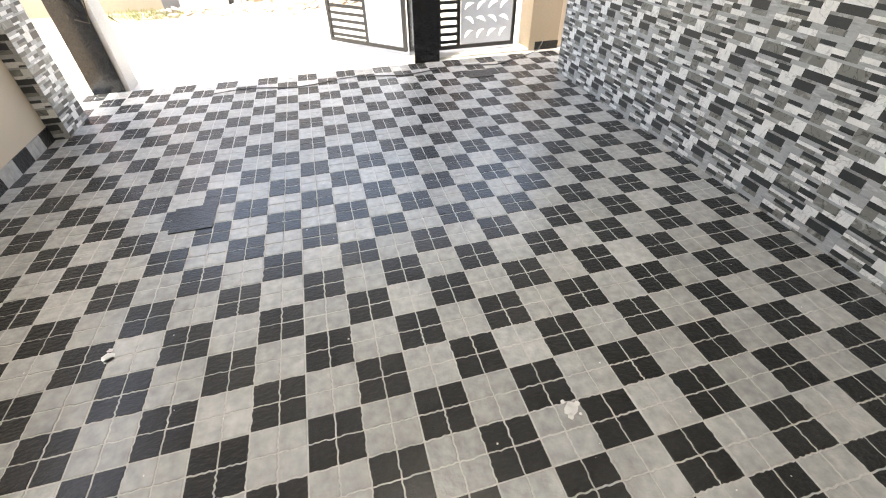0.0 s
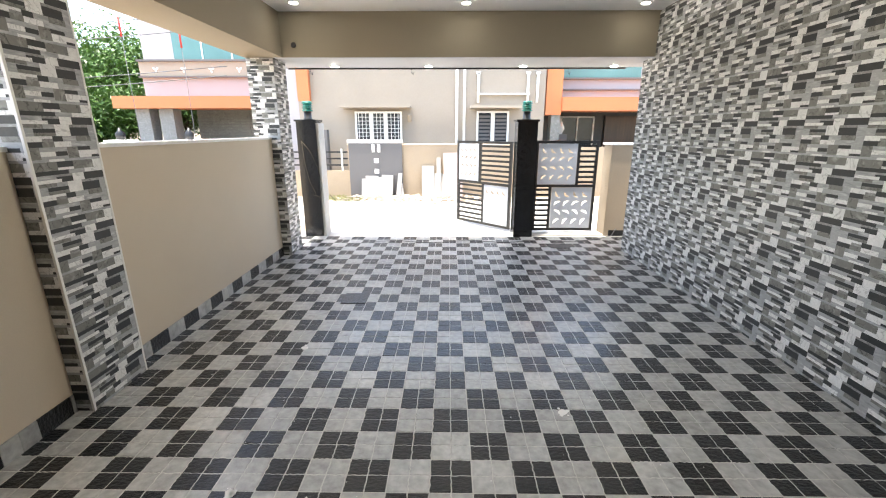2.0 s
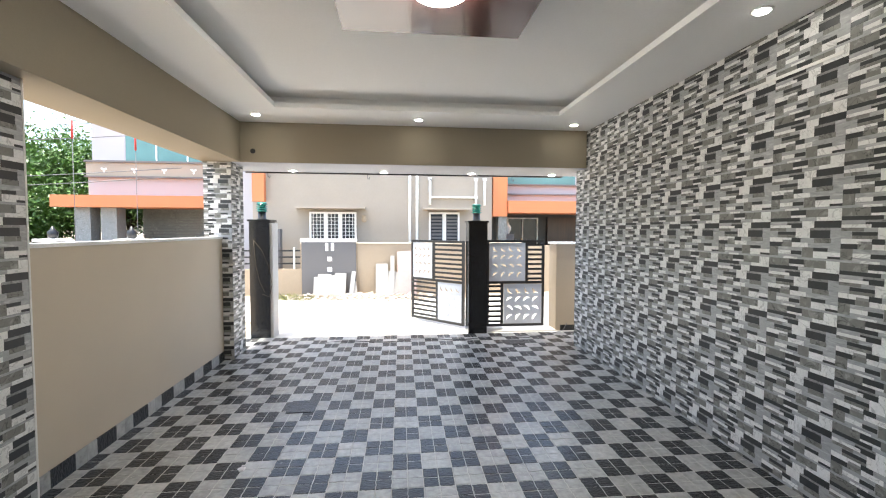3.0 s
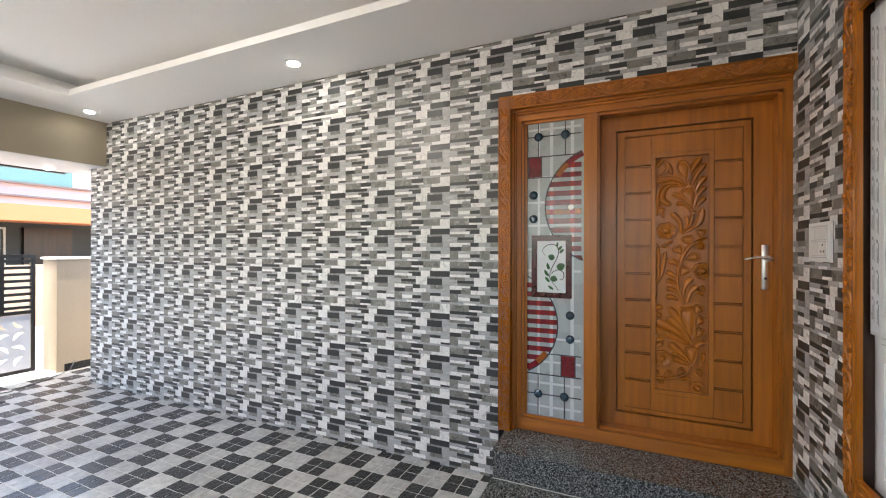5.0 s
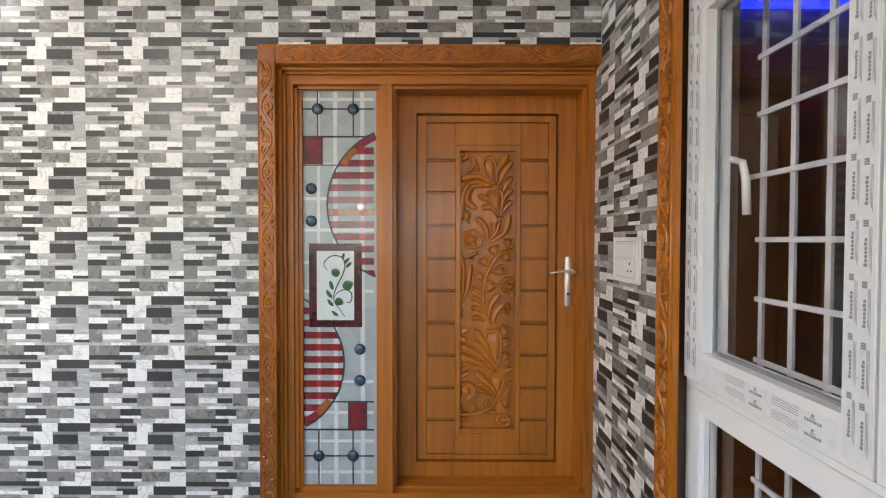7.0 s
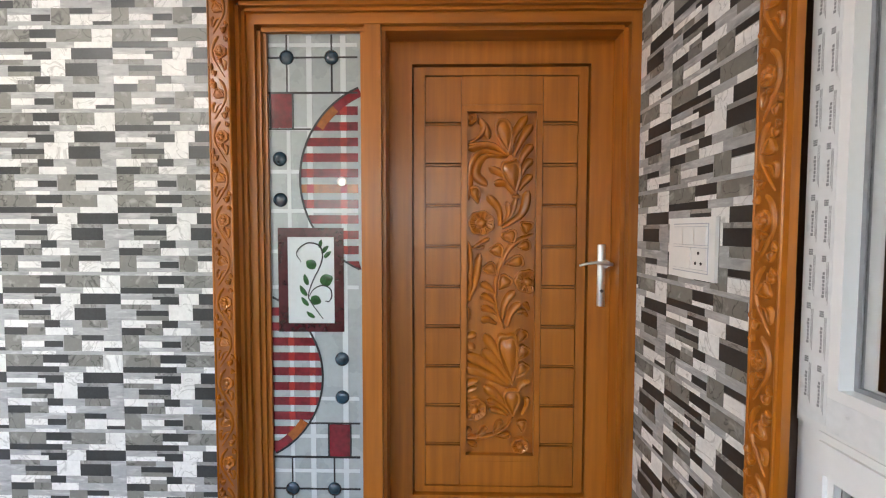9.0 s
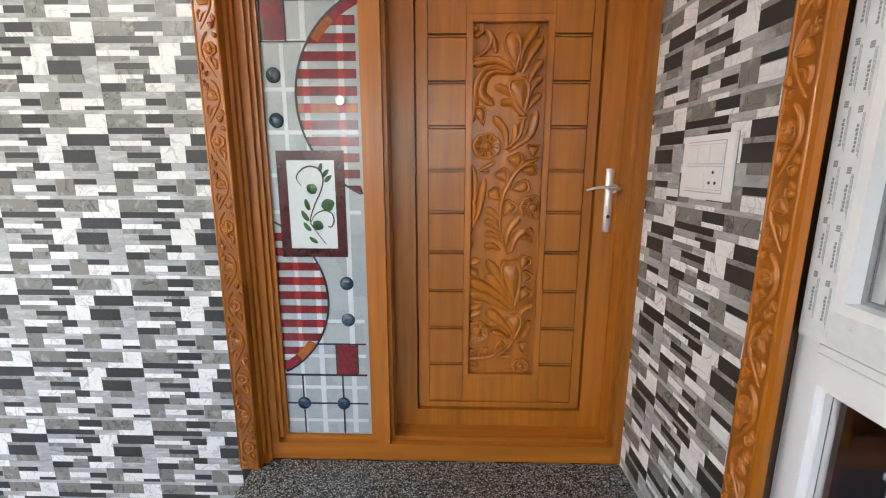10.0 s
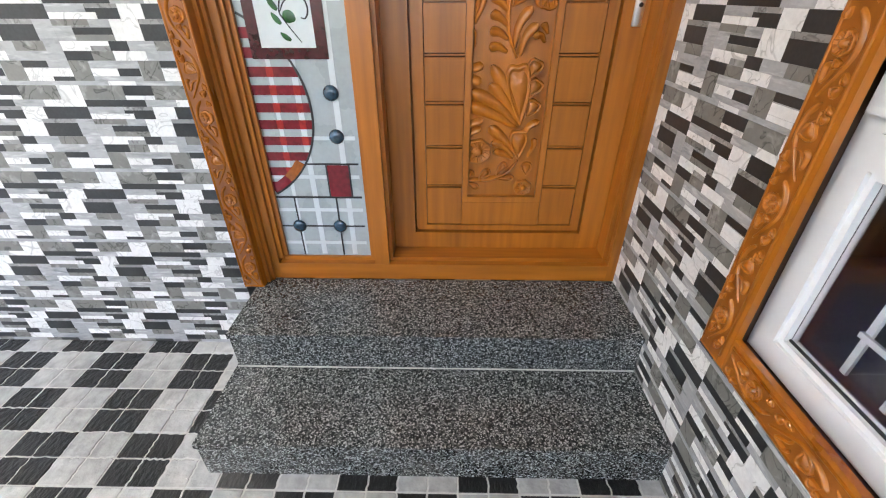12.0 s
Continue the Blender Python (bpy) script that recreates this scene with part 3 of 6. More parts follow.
# ---- carving helpers: shapes lie in a plane with axes u, v and rise along w ----
def petal(bm, F, p, ang, length, width, rise, curl=0.0, n=7):
    """A rounded leaf with a crease from p along ang (degrees), curling as it goes."""
    rows = []
    u, v, a = p[0], p[1], radians(ang)
    for i in range(n + 1):
        s = i / n
        w = width * (math.sin(math.pi * min(0.96, 0.10 + 0.88 * s)) ** 0.7) / 2
        h = rise * (0.5 + 0.5 * math.sin(math.pi * s))
        nx, ny = -math.sin(a), math.cos(a)
        rows.append([bm.verts.new(F(u + nx * w * k, v + ny * w * k, h * z)) for k, z in ((1, 0), (0.72, 0.75), (0.25, 1.0), (0, 0.8), (-0.45, 0.95), (-1, 0))])
        u, v = u + math.cos(a) * length / n, v + math.sin(a) * length / n
        a += radians(curl) / n
    for a, b in zip(rows, rows[1:]):
        for k in range(5):
            bm.faces.new((a[k], b[k], b[k + 1], a[k + 1])).smooth = True


TOOL = [None, None, 1.0, 1.0]              # mesh being carved, its plane, widths of fingers and buds


def strap(*pts, rise=0.012):
    """A finger of carved leaf: rounded in section, narrow at its root, blunt at its tip; the last value is its width."""
    width, pts = pts[-1] * TOOL[2], pts[:-1]
    ext = [(2 * pts[0][0] - pts[1][0], 2 * pts[0][1] - pts[1][1])] + list(pts) + [(2 * pts[-1][0] - pts[-2][0], 2 * pts[-1][1] - pts[-2][1])]
    line = []
    for a, b, c, d in zip(ext, ext[1:], ext[2:], ext[3:]):
        for k in range(6):
            t = k / 6
            line.append([0.5 * (2 * b[m] + (c[m] - a[m]) * t + (2 * a[m] - 5 * b[m] + 4 * c[m] - d[m]) * t * t + (3 * b[m] - a[m] - 3 * c[m] + d[m]) * t ** 3) for m in (0, 1)])
    line.append(list(pts[-1]))
    n = len(line) - 1
    rows = []
    for i, (u, v) in enumerate(line):
        p, q = line[max(0, i - 1)], line[min(n, i + 1)]
        du, dv = q[0] - p[0], q[1] - p[1]
        m = math.hypot(du, dv) or 1
        s = i / n
        w = width * 0.5 * (0.40 + 0.60 * min(1, s / 0.7)) * math.sqrt(max(0.06, 1 - max(0, (s - 0.84) / 0.16) ** 2))
        h = rise * (0.55 + 0.45 * s) * (0.55 if i in (0, n) else 1)
        rows.append([TOOL[0].verts.new(TOOL[1](u - dv / m * w * x, v + du / m * w * x, h * y)) for x, y in ((1.08, -0.05), (0.95, 0.45), (0.6, 0.92), (0.1, 1.0), (-0.45, 0.70), (-0.9, 0.30), (-1.08, -0.05))])
    for a, b in zip(rows, rows[1:]):
        for k in range(6):
            TOOL[0].faces.new((a[k], b[k], b[k + 1], a[k + 1])).smooth = True
    for r in (rows[0], rows[-1]):
        TOOL[0].faces.new(r).smooth = True


def rings(c, outline, levels):
    """A closed raised shape: the outline shrunk about c at rising and falling levels."""
    n = len(outline)
    loops = [[TOOL[0].verts.new(TOOL[1](c[0] + (u - c[0]) * k, c[1] + (v - c[1]) * k, h)) for u, v in outline] for k, h in levels]
    for a, b in zip(loops, loops[1:]):
        for i in range(n):
            TOOL[0].faces.new((a[i], a[(i + 1) % n], b[(i + 1) % n], b[i])).smooth = True
    TOOL[0].faces.new(loops[-1]).smooth = True


def pod(tip, top, width, notch=0.0):
    """An outlined bud or bean: pointed at its root, with a rim, a groove and a swelling middle."""
    du, dv = top[0] - tip[0], top[1] - tip[1]
    out = []
    for k in range(22):
        t = 2 * math.pi * k / 22
        s = 0.5 - 0.5 * math.cos(t)                     # 0 at the root, 1 at the crown
        w = TOOL[3] * math.sin(t) * (0.18 + 0.95 * s ** 0.8) * 0.62
        s -= notch * 0.35 * max(0.0, math.cos(t - math.pi)) ** 14
        m = math.hypot(du, dv)
        out.append((tip[0] + du * s - dv / m * width * w, tip[1] + dv * s + du / m * width * w))
    rings((tip[0] + du * 0.58, tip[1] + dv * 0.58), out, ((1.06, -0.001), (1.0, 0.009), (0.92, 0.0115), (0.82, 0.0095), (0.76, 0.0055), (0.68, 0.0065), (0.45, 0.0105), (0.15, 0.0115)))


def flower(c, r):
    """A six-lobed open flower with a scalloped rim, fluted petals and a round button."""
    out = [(c[0] + r * (0.90 + 0.10 * abs(math.sin(3.5 * t))) * math.cos(t), c[1] + r * (0.90 + 0.10 * abs(math.sin(3.5 * t))) * math.sin(t)) for t in [2 * math.pi * k / 42 for k in range(42)]]
    rings(c, out, ((1.04, -0.001), (1.0, 0.009), (0.93, 0.0115), (0.84, 0.010), (0.55, 0.0055), (0.36, 0.004), (0.33, 0.011), (0.22, 0.0145), (0.06, 0.0155)))
    for k in range(7):
        t = 2 * math.pi * k / 7
        for o in (-0.16, 0.16):
            strap((c[0] + 0.36 * r * math.cos(t), c[1] + 0.36 * r * math.sin(t)), (c[0] + 0.6 * r * math.cos(t + o), c[1] + 0.6 * r * math.sin(t + o)), (c[0] + 0.86 * r * math.cos(t + 1.4 * o), c[1] + 0.86 * r * math.sin(t + 1.4 * o)), r * 0.16, rise=0.0128)


def vine_board(G, length, width, phase=0.0):
    """Carved running vine with flowers, curls and leaves between two edge beads, on a board of that length."""
    bm = bmesh.new()
    TOOL[:] = [bm, lambda u, v, w: G(u, v, 0.8 * w), 1.15, 1.1]
    for side in (-1, 1):
        tube(bm, [TOOL[1](side * (width * 0.5 + 0.001), v * length, 0.0) for v in (0, 0.5, 1)], 0.0045, 6)
    half, amp = 0.150, width * 0.25
    n = max(2, int(length / half))
    half = length / n
    for k in range(n):
        v, s = k * half, 1 if (k + int(phase * 10)) % 2 else -1
        P = lambda a, b: (s * a * width, v + b * half)
        strap(P(-0.28, 0.02), P(0.02, 0.25), P(0.30, 0.52), P(0.24, 0.80), P(-0.02, 0.98), 0.010)
        strap(P(0.18, 0.40), P(-0.08, 0.36), P(-0.28, 0.20), P(-0.34, 0.36), P(-0.20, 0.42), 0.010)
        strap(P(0.30, 0.60), P(0.10, 0.72), P(-0.10, 0.66), P(-0.06, 0.78), 0.009)
        if k % 2 == 1:
            pod(P(0.26, 0.56), P(-0.28, 0.68), 0.034, 0.2)
            pod(P(-0.16, 0.90), P(-0.36, 0.76), 0.020)
        else:
            flower(P(-0.10, 0.62), 0.023)
            pod(P(-0.12, 0.46), P(0.02, 0.36), 0.016)
        pod(P(0.10, 0.16), P(0.36, 0.10), 0.022)
        pod(P(0.34, 0.34), P(0.42, 0.20), 0.014)
        pod(P(-0.30, 0.98), P(-0.42, 0.86), 0.014)
    return bm


# ---- front door ----
door = thing("door_1", "closed varnished teak front door with carved panel and stained-glass sidelight", "door", kind=S)
cas = part("casing_upright", box(2.262, 2.31, -1.186, -1.104, 0.334, 2.519, 0.005, 2), "carved", door, "carved teak casing board")
# thin dark plate stands in for the shade behind the door casing's vine
part("ground_shade", box(2.2608, 2.2615, -1.179, -1.111, 0.345, 2.505), "casing_ground", cas)
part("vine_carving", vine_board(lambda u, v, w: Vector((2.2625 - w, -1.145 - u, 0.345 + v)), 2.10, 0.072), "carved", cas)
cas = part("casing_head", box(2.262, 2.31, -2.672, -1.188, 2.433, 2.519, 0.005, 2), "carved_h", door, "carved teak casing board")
part("ground_shade", box(2.2608, 2.2615, -2.66, -1.19, 2.441, 2.511), "casing_ground", cas)
part("vine_carving", vine_board(lambda u, v, w: Vector((2.2625 - w, -1.20 - v, 2.476 + u)), 1.46, 0.075, 0.1), "carved_h", cas)


def moulded(edges, mat_key, name):
    """A frame member: stepped boxes, each (y0, y1, z0, z1, front x, back x)."""
    bm = bmesh.new()
    for y0, y1, z0, z1, f, b in edges:
        bm_box(bm, f, b, y0, y1, z0, z1)
    bevel(bm, 0.004, 2)
    return part(name, bm, mat_key, door)


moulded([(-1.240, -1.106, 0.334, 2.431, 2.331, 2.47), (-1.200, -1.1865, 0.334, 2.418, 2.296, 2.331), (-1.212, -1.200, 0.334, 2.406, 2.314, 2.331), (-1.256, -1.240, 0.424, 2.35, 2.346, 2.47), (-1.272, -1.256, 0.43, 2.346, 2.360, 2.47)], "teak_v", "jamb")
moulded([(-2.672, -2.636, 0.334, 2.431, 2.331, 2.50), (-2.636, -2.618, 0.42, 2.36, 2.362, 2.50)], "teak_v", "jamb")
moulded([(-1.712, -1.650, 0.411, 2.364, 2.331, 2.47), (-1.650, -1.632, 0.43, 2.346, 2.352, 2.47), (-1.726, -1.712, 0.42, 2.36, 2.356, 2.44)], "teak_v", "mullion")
moulded([(-2.636, -1.240, 2.366, 2.431, 2.331, 2.47), (-2.668, -1.2005, 2.418, 2.432, 2.296, 2.331), (-2.668, -1.2125, 2.406, 2.418, 2.314, 2.331), (-2.618, -1.256, 2.350, 2.366, 2.354, 2.47)], "teak_h", "frame_head")
moulded([(-2.636, -1.240, 0.334, 0.409, 2.331, 2.47), (-2.618, -1.256, 0.409, 0.426, 2.362, 2.47)], "teak_h", "threshold")

# leaf: stiles and rails round a recessed field
LX = 2.445
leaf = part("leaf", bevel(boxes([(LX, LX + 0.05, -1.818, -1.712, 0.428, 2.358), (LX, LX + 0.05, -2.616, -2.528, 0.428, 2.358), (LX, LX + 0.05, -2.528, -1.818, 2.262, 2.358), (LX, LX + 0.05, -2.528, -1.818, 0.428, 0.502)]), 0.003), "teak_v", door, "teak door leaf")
# backing in the darkened teak, so groove shade is in its colour
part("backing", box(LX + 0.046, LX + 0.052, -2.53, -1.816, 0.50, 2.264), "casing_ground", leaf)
ring = boxes([(LX + 0.012, LX + 0.046, -1.868, -1.826, 0.51, 2.254), (LX + 0.012, LX + 0.046, -2.520, -2.484, 0.51, 2.254), (LX + 0.012, LX + 0.046, -2.484, -1.868, 2.222, 2.254), (LX + 0.012, LX + 0.046, -2.484, -1.868, 0.51, 0.534)])
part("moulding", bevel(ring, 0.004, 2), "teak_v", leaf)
ZG = [2.032 - 0.1648 * i for i in range(9)]
FX = LX + 0.014                            # face of the field panels
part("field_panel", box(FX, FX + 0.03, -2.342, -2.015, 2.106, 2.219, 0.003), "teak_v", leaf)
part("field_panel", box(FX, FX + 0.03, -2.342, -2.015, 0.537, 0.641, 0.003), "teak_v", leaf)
zs = [2.224] + ZG + [0.532]
for (ya, yb) in ((-2.013, -1.871), (-2.481, -2.344)):
    for za, zb in zip(zs, zs[1:]):
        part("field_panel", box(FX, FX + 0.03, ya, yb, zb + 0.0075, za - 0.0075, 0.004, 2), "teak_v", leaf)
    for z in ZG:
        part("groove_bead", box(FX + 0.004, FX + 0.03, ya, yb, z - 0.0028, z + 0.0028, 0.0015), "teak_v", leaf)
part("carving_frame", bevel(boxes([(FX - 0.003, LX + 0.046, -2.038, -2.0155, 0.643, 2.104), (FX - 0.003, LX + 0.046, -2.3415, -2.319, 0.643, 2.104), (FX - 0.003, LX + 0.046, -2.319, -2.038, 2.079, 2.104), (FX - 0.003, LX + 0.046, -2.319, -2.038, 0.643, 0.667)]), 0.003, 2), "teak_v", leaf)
part("carving_ground", box(LX + 0.036, LX + 0.046, -2.319, -2.038, 0.667, 2.079), "teak_v", leaf)
CV = bmesh.new()
CF = lambda u, v, w: Vector((LX + 0.0362 - 1.9 * w, -2.041 - 1.10 * min(max(u, 0.002), 0.250), 2.077 - 1.008 * min(max(v, 0.003), 1.394)))   # u across, v down


TOOL[:] = [CV, CF, 1.55, 1.2]
# crown: bud, fingers and sweeping scrolls
flower((0.008, 0.019), 0.030)
strap((-0.003, 0.123), (0.04, 0.095), (0.061, 0.056), (0.044, 0.021), 0.016)
strap((0.048, 0.021), (0.069, 0.048), (0.079, 0.103), 0.014)
pod((0.152, 0.165), (0.126, 0.021), 0.050)
strap((0.16, 0.166), (0.171, 0.087), (0.219, 0.009), 0.020)
strap((0.171, 0.174), (0.201, 0.103), (0.237, 0.044), 0.020)
strap((0.191, 0.216), (0.209, 0.166), (0.239, 0.123), 0.020)
strap((0.194, 0.26), (0.211, 0.216), (0.239, 0.182), 0.020)
strap((0.192, 0.309), (0.209, 0.278), (0.238, 0.244), 0.019)
pod((0.181, 0.329), (0.152, 0.176), 0.062, 0.3)
strap((0.174, 0.313), (0.142, 0.251), (0.079, 0.216), 0.020)
strap((0.171, 0.324), (0.142, 0.282), (0.099, 0.28), 0.020)
strap((0.152, 0.17), (0.082, 0.127), (-0.003, 0.144), 0.020)
strap((0.148, 0.173), (0.057, 0.151), (0.014, 0.216), (0.003, 0.349), 0.020)
strap((0.137, 0.173), (0.061, 0.174), (0.033, 0.242), (0.075, 0.289), 0.022)
strap((0.143, 0.165), (0.091, 0.125), (-0.001, 0.127), 0.016)
pod((0.04, 0.362), (0.021, 0.291), 0.036)
strap((0.165, 0.333), (0.196, 0.333), 0.016)
# fan below the collar, and the round flower
strap((0.125, 0.453), (0.116, 0.383), (0.075, 0.329), 0.020)
strap((0.137, 0.447), (0.154, 0.4), (0.148, 0.353), 0.014)
strap((0.116, 0.453), (0.163, 0.409), (0.181, 0.338), 0.014)
strap((0.131, 0.461), (0.205, 0.4), (0.225, 0.309), 0.022)
flower((0.053, 0.441), 0.052)
strap((0.019, 0.543), (0.048, 0.523), (0.084, 0.503), 0.012)
strap((0.023, 0.538), (0.048, 0.543), (0.064, 0.534), 0.010)
strap((0.003, 0.767), (0.031, 0.69), (0.048, 0.563), 0.018)
strap((0.001, 0.744), (0.014, 0.618), (-0.001, 0.51), 0.016)
strap((0.001, 0.753), (0.013, 0.699), (0.004, 0.645), 0.014)
# bean branch
strap((0.143, 0.875), (0.111, 0.789), (0.108, 0.69), (0.125, 0.609), (0.171, 0.527), (0.248, 0.483), 0.014)
pod((0.219, 0.489), (0.223, 0.43), 0.042, 0.2)
pod((0.174, 0.527), (0.148, 0.468), 0.050, 0.2)
pod((0.131, 0.583), (0.097, 0.529), 0.046, 0.2)
pod((0.114, 0.654), (0.067, 0.607), 0.044, 0.2)
pod((0.18, 0.538), (0.238, 0.527), 0.040)
pod((0.14, 0.609), (0.216, 0.589), 0.044, 0.2)
pod((0.116, 0.717), (0.16, 0.654), 0.046, 0.2)
flower((0.225, 0.679), 0.050)
strap((0.111, 0.737), (0.082, 0.704), (0.052, 0.686), 0.020)
strap((0.111, 0.777), (0.082, 0.749), (0.052, 0.738), 0.020)
strap((0.111, 0.816), (0.082, 0.794), (0.052, 0.79), 0.020)
strap((0.111, 0.856), (0.082, 0.839), (0.052, 0.842), 0.020)
strap((0.133, 0.843), (0.143, 0.771), (0.179, 0.716), 0.020)
strap((0.152, 0.868), (0.167, 0.807), (0.201, 0.766), 0.020)
strap((0.228, 0.825), (0.214, 0.803), (0.188, 0.807), 0.016)
strap((0.235, 0.798), (0.226, 0.78), (0.216, 0.764), 0.014)
# lower buds with broad leaves
flower((-0.038, 0.814), 0.052)
strap((-0.052, 0.861), (-0.005, 0.906), (0.037, 0.897), 0.020)
strap((-0.052, 0.884), (-0.004, 0.937), (0.032, 0.958), 0.020)
pod((0.174, 1.108), (0.147, 0.877), 0.066, 0.3)
pod((0.186, 0.942), (0.217, 0.875), 0.040, 0.2)
pod((0.186, 1.009), (0.228, 0.943), 0.040, 0.2)
pod((0.186, 1.078), (0.227, 1.015), 0.040, 0.2)
strap((0.168, 1.088), (0.13, 1.004), (0.065, 0.897), 0.026)
strap((0.167, 1.102), (0.112, 1.013), (0.06, 0.961), 0.028)
strap((0.165, 1.111), (0.084, 1.032), (-0.009, 0.985), 0.030)
strap((0.161, 1.118), (0.065, 1.064), (-0.032, 1.032), 0.030)
pod((0.177, 1.241), (0.171, 1.12), 0.052, 0.2)
strap((0.162, 1.211), (0.118, 1.163), (0.067, 1.114), 0.026)
strap((0.161, 1.233), (0.119, 1.191), (0.077, 1.177), 0.020)
strap((0.157, 1.243), (0.12, 1.223), (0.088, 1.211), 0.018)
strap((-0.028, 1.181), (-0.011, 1.116), (0.045, 1.09), 0.018)
strap((-0.022, 1.187), (-0.001, 1.144), (0.04, 1.119), 0.016)
strap((0.193, 1.163), (0.204, 1.116), (0.24, 1.092), 0.016)
strap((0.211, 1.236), (0.23, 1.191), (0.228, 1.158), 0.014)
flower((0.03, 1.211), 0.050)
flower((0.204, 1.361), 0.034)
pod((0.212, 1.308), (0.21, 1.253), 0.032)
# trailing stem along the foot
strap((0.178, 1.246), (0.144, 1.295), (0.074, 1.328), (-0.028, 1.332), 0.013)
pod((0.102, 1.31), (0.134, 1.256), 0.024)
pod((0.038, 1.326), (0.076, 1.285), 0.024)
pod((-0.024, 1.328), (0.018, 1.294), 0.024)
pod((0.104, 1.322), (0.169, 1.318), 0.020)
pod((-0.008, 1.34), (0.04, 1.364), 0.020)
part("floral_carving", CV, "carved", leaf, "deep floral relief carved in teak")
pb = bmesh.new()
rows = []
for z, k in ((1.297, 0.86), (1.300, 1.0), (1.544, 1.0), (1.547, 0.86)):
    rows.append([pb.verts.new((LX - 0.011 * math.sin(math.pi * i / 8) * k, -2.580 - 0.0165 * k * math.cos(math.pi * i / 8), z)) for i in range(9)])
for a, b in zip(rows, rows[1:]):
    for i in range(8):
        pb.faces.new((a[i], a[i + 1], b[i + 1], b[i])).smooth = True
pb.faces.new(rows[0]), pb.faces.new(rows[-1][::-1])
bmesh.ops.recalc_face_normals(pb, faces=pb.faces[:])
hd = part("lock_plate", pb, "chrome", door, "brushed steel lock plate")
hb = bmesh.new()
cyl(hb, (LX - 0.009, -2.588, 1.472), (LX - 0.05, -2.588, 1.472), 0.012)
tube(hb, [(LX - 0.05, -2.606, 1.470), (LX - 0.053, -2.58, 1.474), (LX - 0.052, -2.54, 1.478), (LX - 0.049, -2.505, 1.473), (LX - 0.045, -2.478, 1.464)], 0.0075, 8, lambda s: 1 - 0.35 * s)
cyl(hb, (LX - 0.009, -2.588, 1.470), (LX - 0.018, -2.588, 1.470), 0.019)
part("lever_handle", hb, "chrome", hd, "steel lever handle")
kb = bmesh.new()
cyl(kb, (LX - 0.008, -2.580, 1.36), (LX - 0.0125, -2.580, 1.36), 0.007)
part("keyhole", kb, "gasket", hd)

# stained-glass sidelight
GX = 2.375
GP = lambda px, py: (-1.272 - (px - 153) / 229 * 0.344, 2.346 - (py - 182) / 1288 * 1.916)
pane = part("sidelight_pane", box(GX, GX + 0.012, -1.634, -1.256, 0.415, 2.366), "frost", door, "frosted sidelight pane")


def plate(polys, key, name, front, label=""):
    """Flat pieces of glass, lead or painted light, laid on the pane."""
    bm = bmesh.new()
    for poly in polys:
        pts = [GP(*p) for p in poly]
        a = [bm.verts.new((GX - front, y, z)) for y, z in pts]
        b = [bm.verts.new((GX + 0.0005, y, z)) for y, z in pts]
        bm.faces.new(a)
        for i in range(len(a)):
            bm.faces.new((a[i], b[i], b[(i + 1) % len(a)], a[(i + 1) % len(a)]))
    bmesh.ops.recalc_face_normals(bm, faces=bm.faces[:])
    return part(name, bm, key, pane, label)


R4 = lambda x0, x1, y0, y1: [(x0, y0), (x1, y0), (x1, y1), (x0, y1)]
# pale strips paint the light lines of a grille behind the frosted pane
plate([R4(x - 7, x + 7, 184, 1468) for x in (258, 345)] + [R4(203 - 5, 203 + 5, 184, 1468)], "frost_light", "light_band", 0.0010)
plate([R4(154, 381, y - 5, y + 5) for y in (208, 420, 530, 632, 738, 832, 1130, 1232, 1327, 1430)], "frost_light", "light_band", 0.0014)
C1, R1, C2, R2 = (488, 550), 255, (47, 1070), 236
arc1 = lambda y: max(153, C1[0] - math.sqrt(max(0, R1 ** 2 - (y - C1[1]) ** 2)))
arc2 = lambda y: min(382, C2[0] + math.sqrt(max(0, R2 ** 2 - (y - C2[1]) ** 2)))
for k in range(11):
    y0, y1 = 363 + 40 * k, 385 + 40 * k
    plate([[(arc1(y0), y0), (382, y0), (382, y1), (arc1(y1), y1)]], "amber_glass" if k == 5 else "red_glass", "red_stripe", 0.0018)
    # overlays paint the red brighter where the light bands cross the stripe
    bits = [R4(x - 9, x + 9, y0, y1) for x in (258, 345) if x - 9 > max(arc1(y0), arc1(y1))]
    if bits:
        plate(bits, "scarlet_glass", "lit_stripe", 0.0021)
for k in range(11):
    y0, y1 = 846 + 40 * k, 868 + 40 * k
    if arc2(y0) > 160 and arc2(y1) > 160:
        plate([[(153, y0), (arc2(y0), y0), (arc2(y1), y1), (153, y1)]], "red_glass", "red_stripe", 0.0018)
        bits = [R4(x - 8, x + 8, y0, y1) for x in (203, 258) if x + 8 < min(arc2(y0), arc2(y1))]
        if bits:
            plate(bits, "scarlet_glass", "lit_stripe", 0.0021)
def ringband(c, r0, r1, a0, a1, n=14):
    A = [radians(a0 + (a1 - a0) * i / n) for i in range(n + 1)]
    return [[(c[0] + r * math.cos(t), c[1] + r * math.sin(t)) for r, t in ((r0, A[i]), (r1, A[i]), (r1, A[i + 1]), (r0, A[i + 1]))] for i in range(n)]
plate(ringband(C1, R1 - 22, R1, 213, 228), "amber_glass", "amber_border", 0.0022)
plate(ringband(C1, R1 - 22, R1, 228, 246), "red_glass", "red_border", 0.0022)
plate(ringband(C2, R2 - 24, R2, 33, 48), "amber_glass", "amber_border", 0.0022)
plate(ringband(C2, R2 - 24, R2, 48, 62), "red_glass", "red_border", 0.0022)
